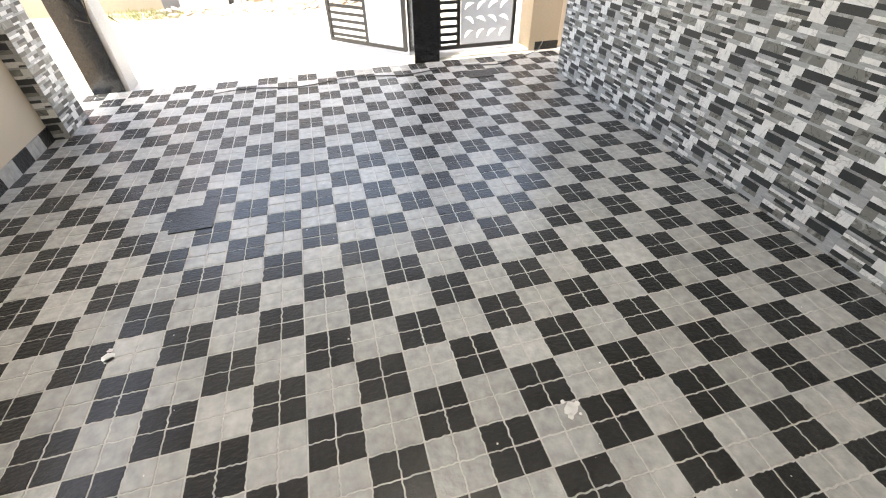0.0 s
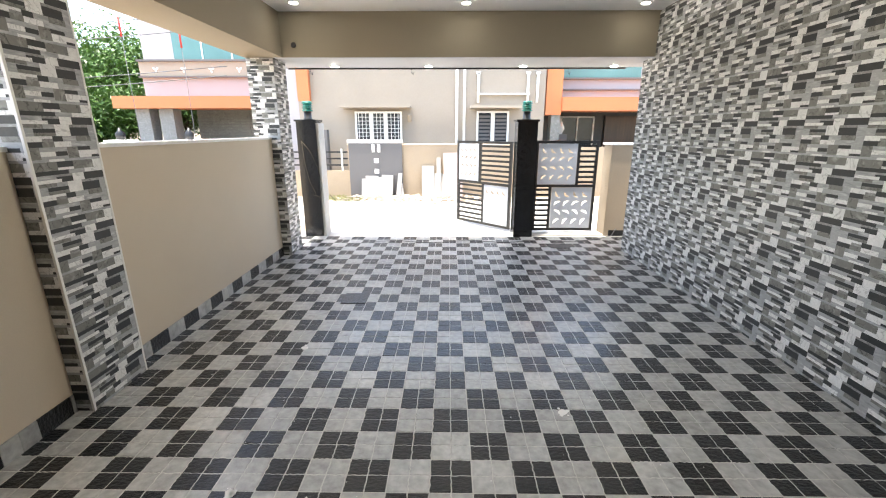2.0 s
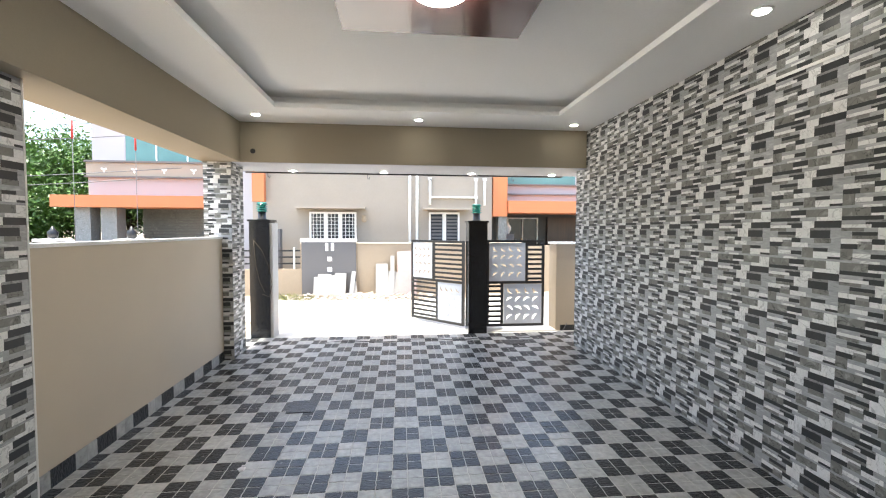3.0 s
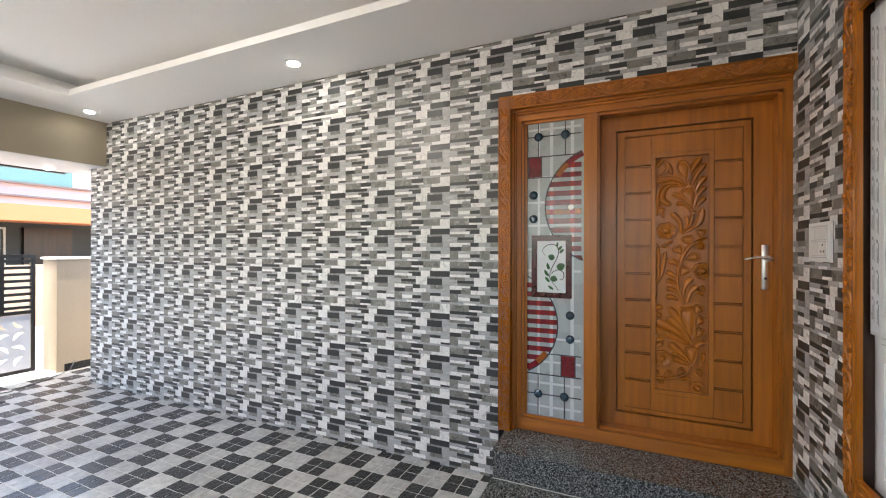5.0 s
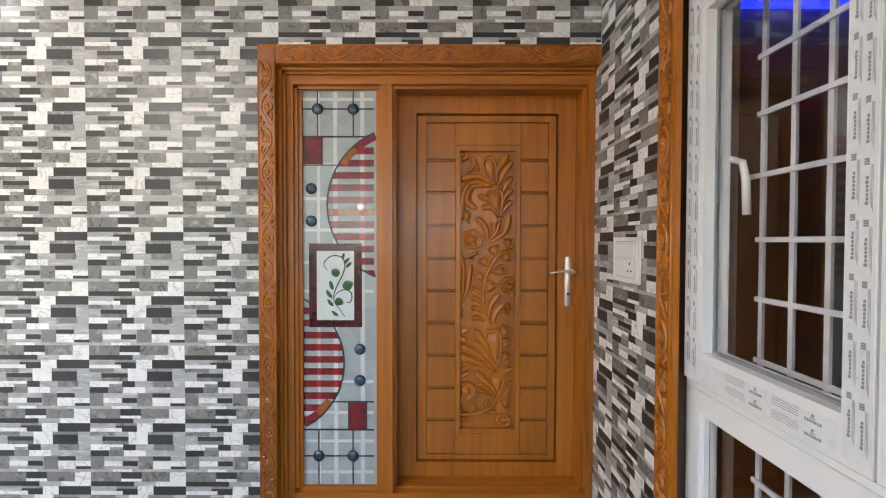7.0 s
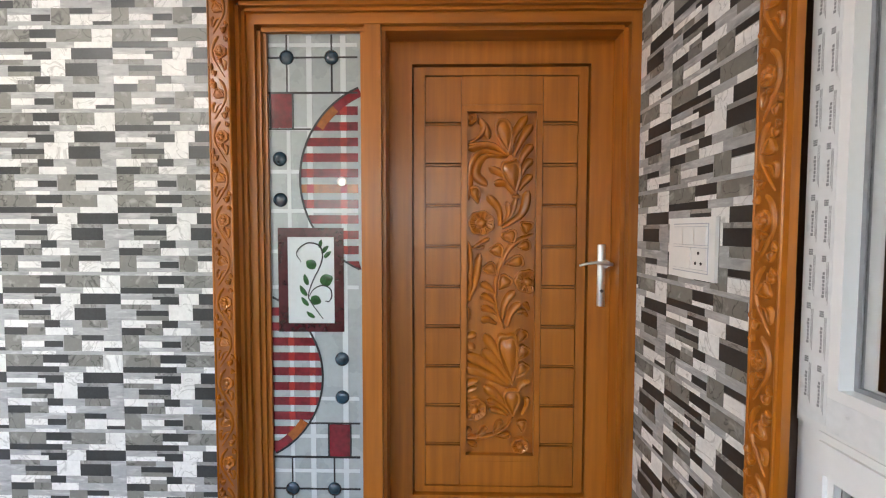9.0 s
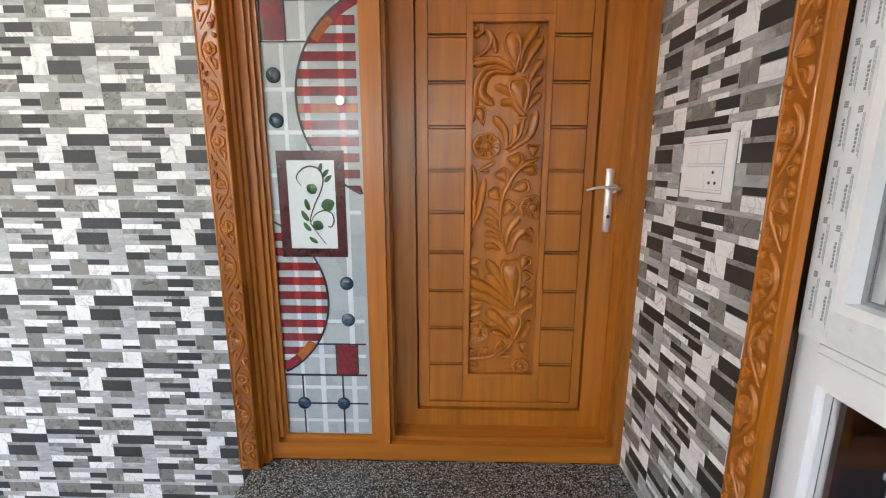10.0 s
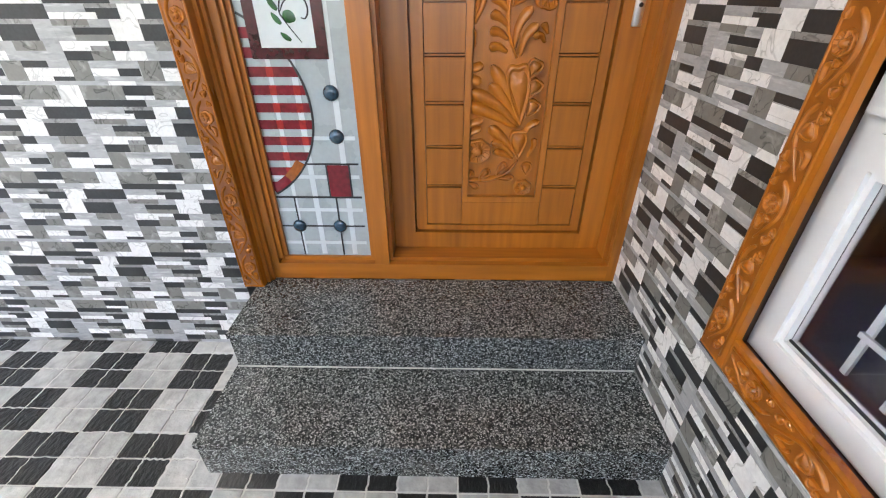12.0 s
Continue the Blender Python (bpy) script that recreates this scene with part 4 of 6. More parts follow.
plate(ringband(C1, R1 - 1, R1 + 4, 114, 246, 30), "lead", "leading", 0.0030)
plate(ringband(C2, R2 - 1, R2 + 4, -63, 62, 30), "lead", "leading", 0.0030)
plate([R4(160, 213, 330, 418)], "red_glass", "red_square", 0.0022)
plate([R4(301, 355, 1200, 1287)], "red_glass", "red_square", 0.0022)
for x0, x1, y0, y1 in ((153, 382, 237, 241), (153, 382, 326, 331), (153, 262, 419, 423), (199, 203, 182, 328), (314, 318, 182, 328), (156, 160, 328, 421), (213, 217, 328, 421), (250, 382, 1195, 1199), (153, 382, 1287, 1292), (153, 382, 1375, 1379), (199, 203, 1289, 1470), (311, 315, 1289, 1470), (297, 301, 1197, 1289), (355, 359, 1197, 1289)):
    plate([R4(x0, x1, y0, y1)], "lead", "leading", 0.0030)
for x, y in ((201, 239), (316, 239), (180, 497), (180, 603), (336, 1023), (336, 1126), (201, 1377), (313, 1377)):
    jb = bmesh.new()
    jy, jz = GP(x, y)
    lathe(jb, (0, 0, 0), [(0.028, 0), (0.027, 0.004), (0.020, 0.009), (0.008, 0.012)], 18)
    bmesh.ops.transform(jb, matrix=Matrix.Translation((GX - 0.001, jy, jz)) @ Matrix.Rotation(radians(-90), 4, "Y"), verts=jb.verts[:])
    part("glass_jewel", jb, "blue_glass", pane, "round blue glass jewel")
ph = bmesh.new()
py, pz = GP(340, 556)
lathe(ph, (0, 0, 0), [(0.017, 0), (0.019, 0.006), (0.014, 0.008), (0.013, 0.004)], 18)
bmesh.ops.transform(ph, matrix=Matrix.Translation((GX - 0.001, py, pz)) @ Matrix.Rotation(radians(-90), 4, "Y"), verts=ph.verts[:])
part("peep_lens", ph, "chrome", pane, "small steel-rimmed door viewer")
plate([R4(197, 318, 700, 927)], "frost_light", "picture_pane", 0.0036)
plate([R4(172, 343, 676, 700), R4(172, 343, 927, 950), R4(172, 197, 700, 927), R4(318, 343, 700, 927)], "maroon_glass", "picture_frame", 0.0046, "dark red glass border")
vb = bmesh.new()
VF = lambda u, v, w: Vector((GX - 0.0036 - w, *GP(u, v)))
def eased(pts, k=5):
    """A smooth run through a few points."""
    ext = [pts[0]] + list(pts) + [pts[-1]]
    out = []
    for a, b, c, d in zip(ext, ext[1:], ext[2:], ext[3:]):
        for q in range(k):
            t = q / k
            out.append(tuple(0.5 * (2 * b[m] + (c[m] - a[m]) * t + (2 * a[m] - 5 * b[m] + 4 * c[m] - d[m]) * t * t + (3 * b[m] - a[m] - 3 * c[m] + d[m]) * t ** 3) for m in (0, 1)))
    return out + [pts[-1]]


tube(vb, [VF(u, v, 0.0) for u, v in eased(((288, 916), (257, 872), (250, 852), (262, 815), (282, 774), (288, 744), (279, 722), (254, 715), (232, 725), (220, 744), (232, 765)))], 0.0032, 5, lambda s: 0.55 + 0.45 * math.sin(math.pi * s))
tube(vb, [VF(u, v, 0.0) for u, v in eased(((252, 856), (263, 838), (286, 827), (306, 835), (311, 854), (304, 869), (294, 868)))], 0.0032, 5, lambda s: 0.55 + 0.45 * math.sin(math.pi * s))
part("painted_stem", vb, "lead", pane)
lb = bmesh.new()
for u, v, a, ln, wd in ((284, 822, -38, 34, 32), (270, 778, 205, 28, 26), (256, 862, 15, 28, 26), (249, 826, 245, 30, 13), (246, 854, 228, 32, 13), (250, 880, 222, 28, 12), (266, 912, 208, 26, 11), (281, 728, -85, 22, 10), (287, 742, -58, 25, 11), (293, 754, -52, 24, 11)):
    petal(lb, lambda p, q, w: Vector((GX - 0.0038 - w, *GP(p, q))), (u, v), a, ln, wd, 0.0012, 20)
part("painted_leaf", lb, "leaf_glass", pane, "green painted leaves")

# ---- granite steps ----
def step(x0, y1, z0, z1):
    """A step of separate granite slabs: riser, side and tread."""
    st = thing("doorstep", "polished dark speckled granite doorstep before the front door", "step", group="doorsteps")
    part("riser", box(x0 + 0.006, x0 + 0.026, -2.672, y1 - 0.006, z0, z1 - 0.024, 0.002), "granite", st)
    part("side_slab", box(x0 + 0.028, 2.328, y1 - 0.026, y1 - 0.006, z0, z1 - 0.024, 0.002), "granite", st)
    part("core", box(x0 + 0.03, 2.328, -2.672, y1 - 0.03, z0, z1 - 0.026), "grout", st)
    part("tread", box(x0, 2.328, -2.672, y1, z1 - 0.022, z1, 0.004, 2), "granite", st)

step(1.648, -1.150, 0.002, 0.166)
step(1.975, -1.152, 0.168, 0.332)
part("joint", box(1.976, 1.981, -2.670, -1.156, 0.1662, 0.1685), "grout", thing("step_joint", "thin pale cement joint between the granite steps", "joint", kind=S))

# ---- front window ----
win = thing("window_1", "white plastic casement window in a carved teak surround", "window", kind=S)
wc = part("casing_upright", box(1.610, 1.710, YS + 0.004, YS + 0.022, 0.584, 2.488, 0.005, 2), "carved", win, "carved teak casing board")
# same painted shade under the vines of the window casing
part("ground_shade", box(1.630, 1.703, YS + 0.0225, YS + 0.0232, 0.592, 2.48), "casing_ground", wc)
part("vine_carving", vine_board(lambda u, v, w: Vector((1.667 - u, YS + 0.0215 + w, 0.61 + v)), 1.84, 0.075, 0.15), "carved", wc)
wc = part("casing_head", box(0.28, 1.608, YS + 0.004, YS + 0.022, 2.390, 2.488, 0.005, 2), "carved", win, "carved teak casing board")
part("ground_shade", box(0.29, 1.60, YS + 0.0225, YS + 0.0232, 2.410, 2.481), "casing_ground", wc)
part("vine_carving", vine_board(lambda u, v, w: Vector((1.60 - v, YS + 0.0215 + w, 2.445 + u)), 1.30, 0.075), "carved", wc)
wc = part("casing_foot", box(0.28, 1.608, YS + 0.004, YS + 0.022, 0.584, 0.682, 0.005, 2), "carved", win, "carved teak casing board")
part("ground_shade", box(0.29, 1.60, YS + 0.0225, YS + 0.0232, 0.592, 0.662), "casing_ground", wc)
part("vine_carving", vine_board(lambda u, v, w: Vector((1.60 - v, YS + 0.0215 + w, 0.627 + u)), 1.30, 0.075, 0.2), "carved", wc)
wc = part("casing_upright", box(0.28, 0.380, YS + 0.004, YS + 0.022, 0.684, 2.388, 0.005, 2), "carved", win, "carved teak casing board")
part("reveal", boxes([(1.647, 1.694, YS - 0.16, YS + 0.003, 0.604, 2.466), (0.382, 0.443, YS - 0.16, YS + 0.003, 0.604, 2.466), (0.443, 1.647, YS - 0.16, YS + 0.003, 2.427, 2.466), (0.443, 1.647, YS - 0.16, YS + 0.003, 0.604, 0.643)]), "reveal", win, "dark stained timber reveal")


WY = YS + 0.003


def upvc(name, x0, x1, z0, z1, front=0.0, depth=0.06, parent=None):
    return part(name, box(x0, x1, WY - 0.045 - depth, WY - 0.045 + front, z0, z1, 0.006, 2), "upvc", parent or win)


FX0, FX1, FM, ZT = 0.445, 1.645, 1.055, 1.205
upvc("frame_stile", FX1 - 0.062, FX1, 0.645, 2.425)
upvc("frame_stile", FX0, FX0 + 0.062, 0.645, 2.425)
upvc("frame_rail", FX0 + 0.062, FX1 - 0.062, 2.372, 2.425)
upvc("frame_rail", FX0 + 0.062, FX1 - 0.062, 0.645, 0.705)
upvc("transom", FX0 + 0.062, FX1 - 0.062, ZT - 0.085, ZT + 0.006, 0.004)
upvc("drip_bead", FX0 + 0.062, FX1 - 0.062, ZT - 0.030, ZT - 0.018, 0.012, 0.02)
upvc("drip_bead", FX0 + 0.062, FX1 - 0.062, ZT - 0.010, ZT + 0.002, 0.012, 0.02)
upvc("mullion", FM - 0.042, FM + 0.042, 0.705, ZT - 0.085)
upvc("mullion", FM - 0.02, FM + 0.02, ZT + 0.006, 2.372, -0.01)
def sash(x0, x1):
    s = part("sash", bevel(boxes([(x0, x0 + 0.060, WY - 0.10, WY - 0.025, ZT + 0.008, 2.376), (x1 - 0.088, x1, WY - 0.10, WY - 0.025, ZT + 0.008, 2.376), (x0 + 0.060, x1 - 0.088, WY - 0.10, WY - 0.025, ZT + 0.008, ZT + 0.100), (x0 + 0.060, x1 - 0.088, WY - 0.10, WY - 0.025, 2.280, 2.376)]), 0.006, 2), "upvc", win, "white casement sash")
    part("gasket", boxes([(x0 + 0.060, x0 + 0.068, WY - 0.066, WY - 0.054, ZT + 0.100, 2.280), (x1 - 0.096, x1 - 0.088, WY - 0.066, WY - 0.054, ZT + 0.100, 2.280), (x0 + 0.068, x1 - 0.096, WY - 0.066, WY - 0.054, ZT + 0.100, ZT + 0.108), (x0 + 0.068, x1 - 0.096, WY - 0.066, WY - 0.054, 2.272, 2.280)]), "ink", s)
    g = part("pane", box(x0 + 0.068, x1 - 0.096, WY - 0.062, WY - 0.058, ZT + 0.108, 2.272), "glass", s, "clear reflecting pane")
    g.visible_shadow = False
    # protective film on every member
    for a, b, c, d in ((x0 + 0.003, x0 + 0.057, ZT + 0.022, 2.368), (x1 - 0.066, x1 - 0.006, ZT + 0.022, 2.368), (x0 + 0.068, x1 - 0.068, ZT + 0.014, ZT + 0.078), (x0 + 0.068, x1 - 0.068, 2.292, 2.368)):
        f = part("protective_film", box(a, b, WY - 0.0255, WY - 0.0240, c, d), "film", s, "pale printed protective film")
        marks = bmesh.new()
        if d - c > b - a:
            z = c + 0.03
            while z < d - 0.13:
                for xx, o in ((a + 0.017, 0.0), (b - 0.013, 0.012)):
                    for q in range(7):                  # a word set upright, drawn as plain bars
                        bm_box(marks, xx - 0.0024, xx + (0.0030 if q in (0, 5) else 0.0018), WY - 0.0241, WY - 0.0236, z + o + 0.0074 * q, z + o + 0.0074 * q + 0.0058)
                    for q in range(3):
                        bm_box(marks, xx - 0.0065 - 0.002 * q, xx - 0.0060 - 0.002 * q, WY - 0.0241, WY - 0.0236, z + o - 0.006 * q, z + o + 0.070)
                    for q in range(3):
                        bm_box(marks, xx - 0.004, xx + 0.005, WY - 0.0241, WY - 0.0236, z + o + 0.070 + 0.0042 * q, z + o + 0.0735 + 0.0042 * q)
                z += 0.108
        else:
            x = a + 0.03
            while x < b - 0.14:
                for zz in (c + 0.012, c + 0.042):
                    for q in range(7):
                        bm_box(marks, x + 0.0058 * q, x + 0.0058 * q + 0.0042, WY - 0.0241, WY - 0.0236, zz, zz + 0.0062)
                    bm_box(marks, x + 0.014, x + 0.026, WY - 0.0241, WY - 0.0236, zz + 0.0085, zz + 0.0105)
                    bm_box(marks, x + 0.017, x + 0.023, WY - 0.0241, WY - 0.0236, zz + 0.012, zz + 0.018)
                    for q in range(4):
                        bm_box(marks, x + 0.055, x + 0.125, WY - 0.0241, WY - 0.0236, zz + 0.0052 * q, zz + 0.0052 * q + 0.0012)
                x += 0.155
        part("printed_marks", marks, "ink", s)
    hx = x1 - 0.082
    h = bmesh.new()
    tube(h, [(hx, WY - 0.10, 1.86), (hx - 0.004, WY - 0.135, 1.85), (hx - 0.012, WY - 0.14, 1.80), (hx - 0.018, WY - 0.14, 1.70)], 0.011, 8)
    part("inner_handle", h, "upvc", s, "white plastic window handle")
    return s

sash(FM + 0.003, FX1 - 0.020)
sash(FX0 + 0.020, FM - 0.003)
for x0, x1 in ((FM + 0.042, FX1 - 0.062), (FX0 + 0.062, FM - 0.042)):
    part("glazing_bead", boxes([(x0, x0 + 0.014, WY - 0.085, WY - 0.055, 0.705, ZT - 0.085), (x1 - 0.014, x1, WY - 0.085, WY - 0.055, 0.705, ZT - 0.085), (x0 + 0.014, x1 - 0.014, WY - 0.085, WY - 0.055, 0.705, 0.719), (x0 + 0.014, x1 - 0.014, WY - 0.085, WY - 0.055, ZT - 0.099, ZT - 0.085)]), "upvc", win)
    g = part("pane", box(x0 + 0.014, x1 - 0.014, WY - 0.075, WY - 0.070, 0.719, ZT - 0.099), "glass", win, "clear reflecting pane")
    g.visible_shadow = False
    part("gasket", boxes([(x0 + 0.014, x0 + 0.019, WY - 0.072, WY - 0.066, 0.719, ZT - 0.099), (x0 + 0.019, x1 - 0.014, WY - 0.072, WY - 0.066, 0.719, 0.724)]), "gasket", win)
# white bars drawn greyer: their shade behind the glass is in the colour
grille = thing("window_grille", "white steel security grille inside the window, greyed for shade", "grille")
for x in [1.530 - 0.1035 * i for i in range(11)]:
    part("upright_bar", box(x - 0.0075, x + 0.0075, YS - 0.190, YS - 0.182, 0.66, 2.41, 0.002), "gate_sheet", grille)
for z in (0.77, 0.94, 1.115, 1.287, 1.461, 1.630, 1.811, 1.984, 2.145, 2.31):
    part("cross_bar", box(0.46, 1.60 if z == 1.811 else 1.54, YS - 0.180, YS - 0.172, z - 0.007, z + 0.007, 0.002), "gate_sheet", grille)

# room behind the window; its dimness is put into the wall colour
solid("room_shell", boxes([(-1.6, 2.55, -6.2, -6.1, 0, 3.1), (-1.7, -1.6, -6.2, YS - 0.23, 0, 3.1), (2.55, 2.65, -6.2, YS - 0.23, 0, 3.1), (-1.6, 2.55, -6.1, YS - 0.23, 3.0, 3.1)]), "dark_room", "living room walls, coloured dark to show the room unlit", "room", kind=S)
solid("room_floor", box(-1.6, 2.55, -6.1, YS - 0.23, -0.05, 0.33), "room_tile", "glazed grey floor of the room", "floor", kind=S)
solid("led_strip", boxes([(2.49, 2.545, -6.0, -2.95, 2.835, 2.872)]), "blue_led", "glowing blue light strip under the room ceiling", "light strip")
jali = bmesh.new()
for i in range(3):
    for k in range(7):
        cy, cz = -4.27 - 0.10 * i, 1.16 + 0.185 * k
        pts = [(2.50, cy + 0.052 * math.cos(radians(60 * a + 30)), cz + 0.085 * math.sin(radians(60 * a + 30))) for a in range(7)]
        for p, q in zip(pts, pts[1:]):
            cyl(jali, p, q, 0.009, n=4)
for y in (-4.21, -4.53):
    bm_box(jali, 2.485, 2.548, y - 0.012, y + 0.012, 1.05, 2.42)
for z in (1.06, 2.41):
    bm_box(jali, 2.485, 2.548, -4.53, -4.21, z - 0.012, z + 0.012)
solid("lattice_screen", jali, "white_paint", "white cut lattice partition screen in the dim room", "screen")
solid("room_door", box(2.46, 2.54, -3.74, -2.95, 0.33, 2.45, 0.01), "reveal", "dark brown timber door standing in the dim room", "door")

# unseen closed box added behind the front door to stop light leaks
solid("door_light_block", boxes([(4.4, 4.5, YS - 0.28, -0.6, 0, 3.1), (2.54, 4.4, -0.7, -0.6, 0, 3.1), (2.54, 4.4, YS - 0.28, YS - 0.2, 0, 3.1), (2.54, 4.4, YS - 0.2, -0.7, 3.0, 3.1), (2.54, 4.4, YS - 0.2, -0.7, 0.2, 0.33)]), "dark_room", "unseen dark box keeping daylight out behind the front door", "room", kind=S)

# switch plate
sw = thing("switch_plate", "white plastic switch and socket plate on the tiled wall", "switch")
part("plate", box(1.895, 2.122, YS + 0.0045, YS + 0.014, 1.466, 1.640, 0.004, 2), "plastic", sw)
# grey sheet paints the shade in the gaps round the modules
part("gap_shade", box(1.922, 2.096, YS + 0.0132, YS + 0.0146, 1.484, 1.624), "gate_sheet", sw)
part("module_frame", boxes([(1.925, 2.093, YS + 0.0135, YS + 0.0165, 1.556, 1.562), (1.925, 2.093, YS + 0.0135, YS + 0.0165, 1.615, 1.621), (1.925, 2.093, YS + 0.0135, YS + 0.0165, 1.487, 1.493)]), "plastic", sw)
for a, b in ((1.926, 1.980), (1.982, 2.036), (2.038, 2.092)):
    part("rocker", box(a, b, YS + 0.0135, YS + 0.020, 1.5635, 1.6135, 0.003), "plastic", sw)
part("rocker", box(1.998, 2.092, YS + 0.0135, YS + 0.020, 1.4945, 1.5545, 0.003), "plastic", sw)
part("socket", box(1.926, 1.996, YS + 0.0135, YS + 0.0178, 1.4945, 1.5545, 0.003), "plastic", sw)
hole = bmesh.new()
for x, z in ((1.961, 1.540), (1.948, 1.512), (1.974, 1.512)):
    cyl(hole, (x, YS + 0.0175, z), (x, YS + 0.0188, z), 0.0045, n=8)
part("socket_hole", hole, "gasket", sw)
sw.location.x = -0.040

# ---- ceiling fittings ----
cp = thing("ceiling_panel", "glossy dark brown square ceiling panel with a round lamp", "ceiling panel")
part("panel", box(-0.53, 0.68, -0.21, 1.0, 2.95, 3.049, 0.006), "panel_brown", cp)
lamp = bmesh.new()
lathe(lamp, (0.075, 0.40, 2.901), [(0.15, 0.0), (0.165, 0.012), (0.165, 0.05)], 32)
part("lamp_disc", lamp, "warm_led", cp, "warm glowing round lamp")


def downlight(x, y, z):
    d = thing("downlight", "small lit round white recessed downlight", "downlight", group="recessed ceiling lights")
    r = bmesh.new()
    lathe(r, (x, y, z - 0.008), [(0.050, 0.0), (0.058, 0.002), (0.060, 0.008)], 24)
    part("trim_ring", r, "ceil", d)
    e = bmesh.new()
    lathe(e, (x, y, z - 0.0125), [(0.040, 0), (0.043, 0.004)], 24)
    part("led_disc", e, "led", d)

for x, y in ((1.97, 3.06), (0.065, 3.03), (-1.76, 3.0), (1.97, 0.38)):
    downlight(x, y, CEIL)
for x in (-1.62, -0.38, 0.86, 2.05):
    downlight(x, 4.02, BEAM - 0.006)
rod = thing("curtain_rod", "thin dark steel rod with hooks under the slab edge", "rod")
rb = bmesh.new()
cyl(rb, (-2.3, 4.19, 2.405), (2.27, 4.19, 2.405), 0.011, n=8)
part("rod", rb, "black_metal", rod)
for x in (-2.0, -0.62, 0.28, 1.5):
    hk = bmesh.new()
    tube(hk, [(x, 4.19, 2.43), (x, 4.18, 2.40), (x, 4.19, 2.35), (x + 0.02, 4.19, 2.33), (x + 0.03, 4.19, 2.36)], 0.005, 6)
    part("hook", hk, "black_metal", rod)
ds = thing("beam_socket", "small black cable hole on the front beam", "cable outlet")
cb = bmesh.new()
cyl(cb, (-1.92, 3.362, 2.55), (-1.92, 3.352, 2.55), 0.03, n=12)
part("outlet", cb, "gasket", ds)
part("white_strip", box(XE - 0.010, XE - 0.003, 0.16, 1.20, 2.575, 2.593, 0.002), "white_paint", thing("wall_conduit", "thin white trim strip on the tiled wall", "trim", kind=S))

# ---- gate pillars ----
def gate_pillar(x0, x1, y0, y1):
    p = thing("gate_pillar", "polished black granite gate pillar with a green glass lamp on top", "gate pillar", group="gate pillars")
    part("shaft", box(x0, x1, y0, y1, -0.01, 1.72, 0.004), "black_granite", p)
    part("capping", box(x0 - 0.02, x1 + 0.02, y0 - 0.02, y1 + 0.02, 1.722, 1.75, 0.006, 2), "black_granite", p)
    cx, cy = (x0 + x1) / 2, (y0 + y1) / 2
    lampob = thing("pillar_lamp", "black pillar lamp with ribbed green glass", "lamp", group="pillar lamps")
    b = bmesh.new()
    lathe(b, (cx, cy, 1.75), [(0.07, 0), (0.07, 0.012), (0.055, 0.02), (0.055, 0.115)], 20)
    part("lamp_base", b, "black_metal", lampob)
    g = bmesh.new()
    lathe(g, (cx, cy, 1.868), [(0.060, 0), (0.060, 0.125)], 20)
    part("glass_body", g, "lamp_green", lampob)
    for k in range(4):
        r = bmesh.new()
        lathe(r, (cx, cy, 1.872 + 0.033 * k), [(0.072, 0), (0.080, 0.006), (0.080, 0.012), (0.072, 0.018)], 20)
        part("ring", r, "lamp_green", lampob)
    c = bmesh.new()
    lathe(c, (cx, cy, 1.995), [(0.075, 0), (0.068, 0.012), (0.02, 0.02)], 20)
    part("lamp_cap", c, "lamp_green", lampob)
    return p

gate_pillar(0.900, 1.190, 4.43, 4.74)
gate_pillar(-2.345, -2.065, 4.40, 4.70)
# added upright strip that shows the pillar's pale grey side
solid("pillar_side_strip", box(-2.063, -2.02, 4.42, 4.68, -0.01, 1.70, 0.004), "concrete", "pale grey strip along the side of the black pillar", "post", kind=S)
bp = thing("boundary_pillar", "beige painted pillar at the wicket gate", "pillar", kind=S)
part("shaft", box(2.325, 2.70, 4.50, 4.82, 0.0, 1.385, 0.006), "cream_low", bp)
part("capping", box(2.305, 2.72, 4.48, 4.84, 1.387, 1.415, 0.004), "white_paint", bp)
part("skirting", boxes([(2.40, 2.702, 4.488, 4.498, 0.0, 0.09)]), "floor_dark", bp)
solid("wall_boundary_east", box(2.72, 2.84, 4.55, 4.75, 0, 1.3), "beige", "low neighbouring boundary wall", "wall", kind=S)
nf = thing("striped_fence", "black and white horizontal slat fence next door", "fence")
part("post", box(3.0, 3.06, 4.931, 4.98, -0.045, 1.4), "black_metal", nf)
for i in range(6):
    part("slat", box(2.86, 4.6, 4.9, 4.93, 0.12 + 0.21 * i, 0.24 + 0.21 * i, 0.004), "black_metal" if i % 2 else "white_paint", nf)
solid("wall_side_passage", box(3.6, 3.75, YS - 0.3, 4.5, 0, 1.5), "cream_low", "neighbouring side wall", "wall", kind=S)


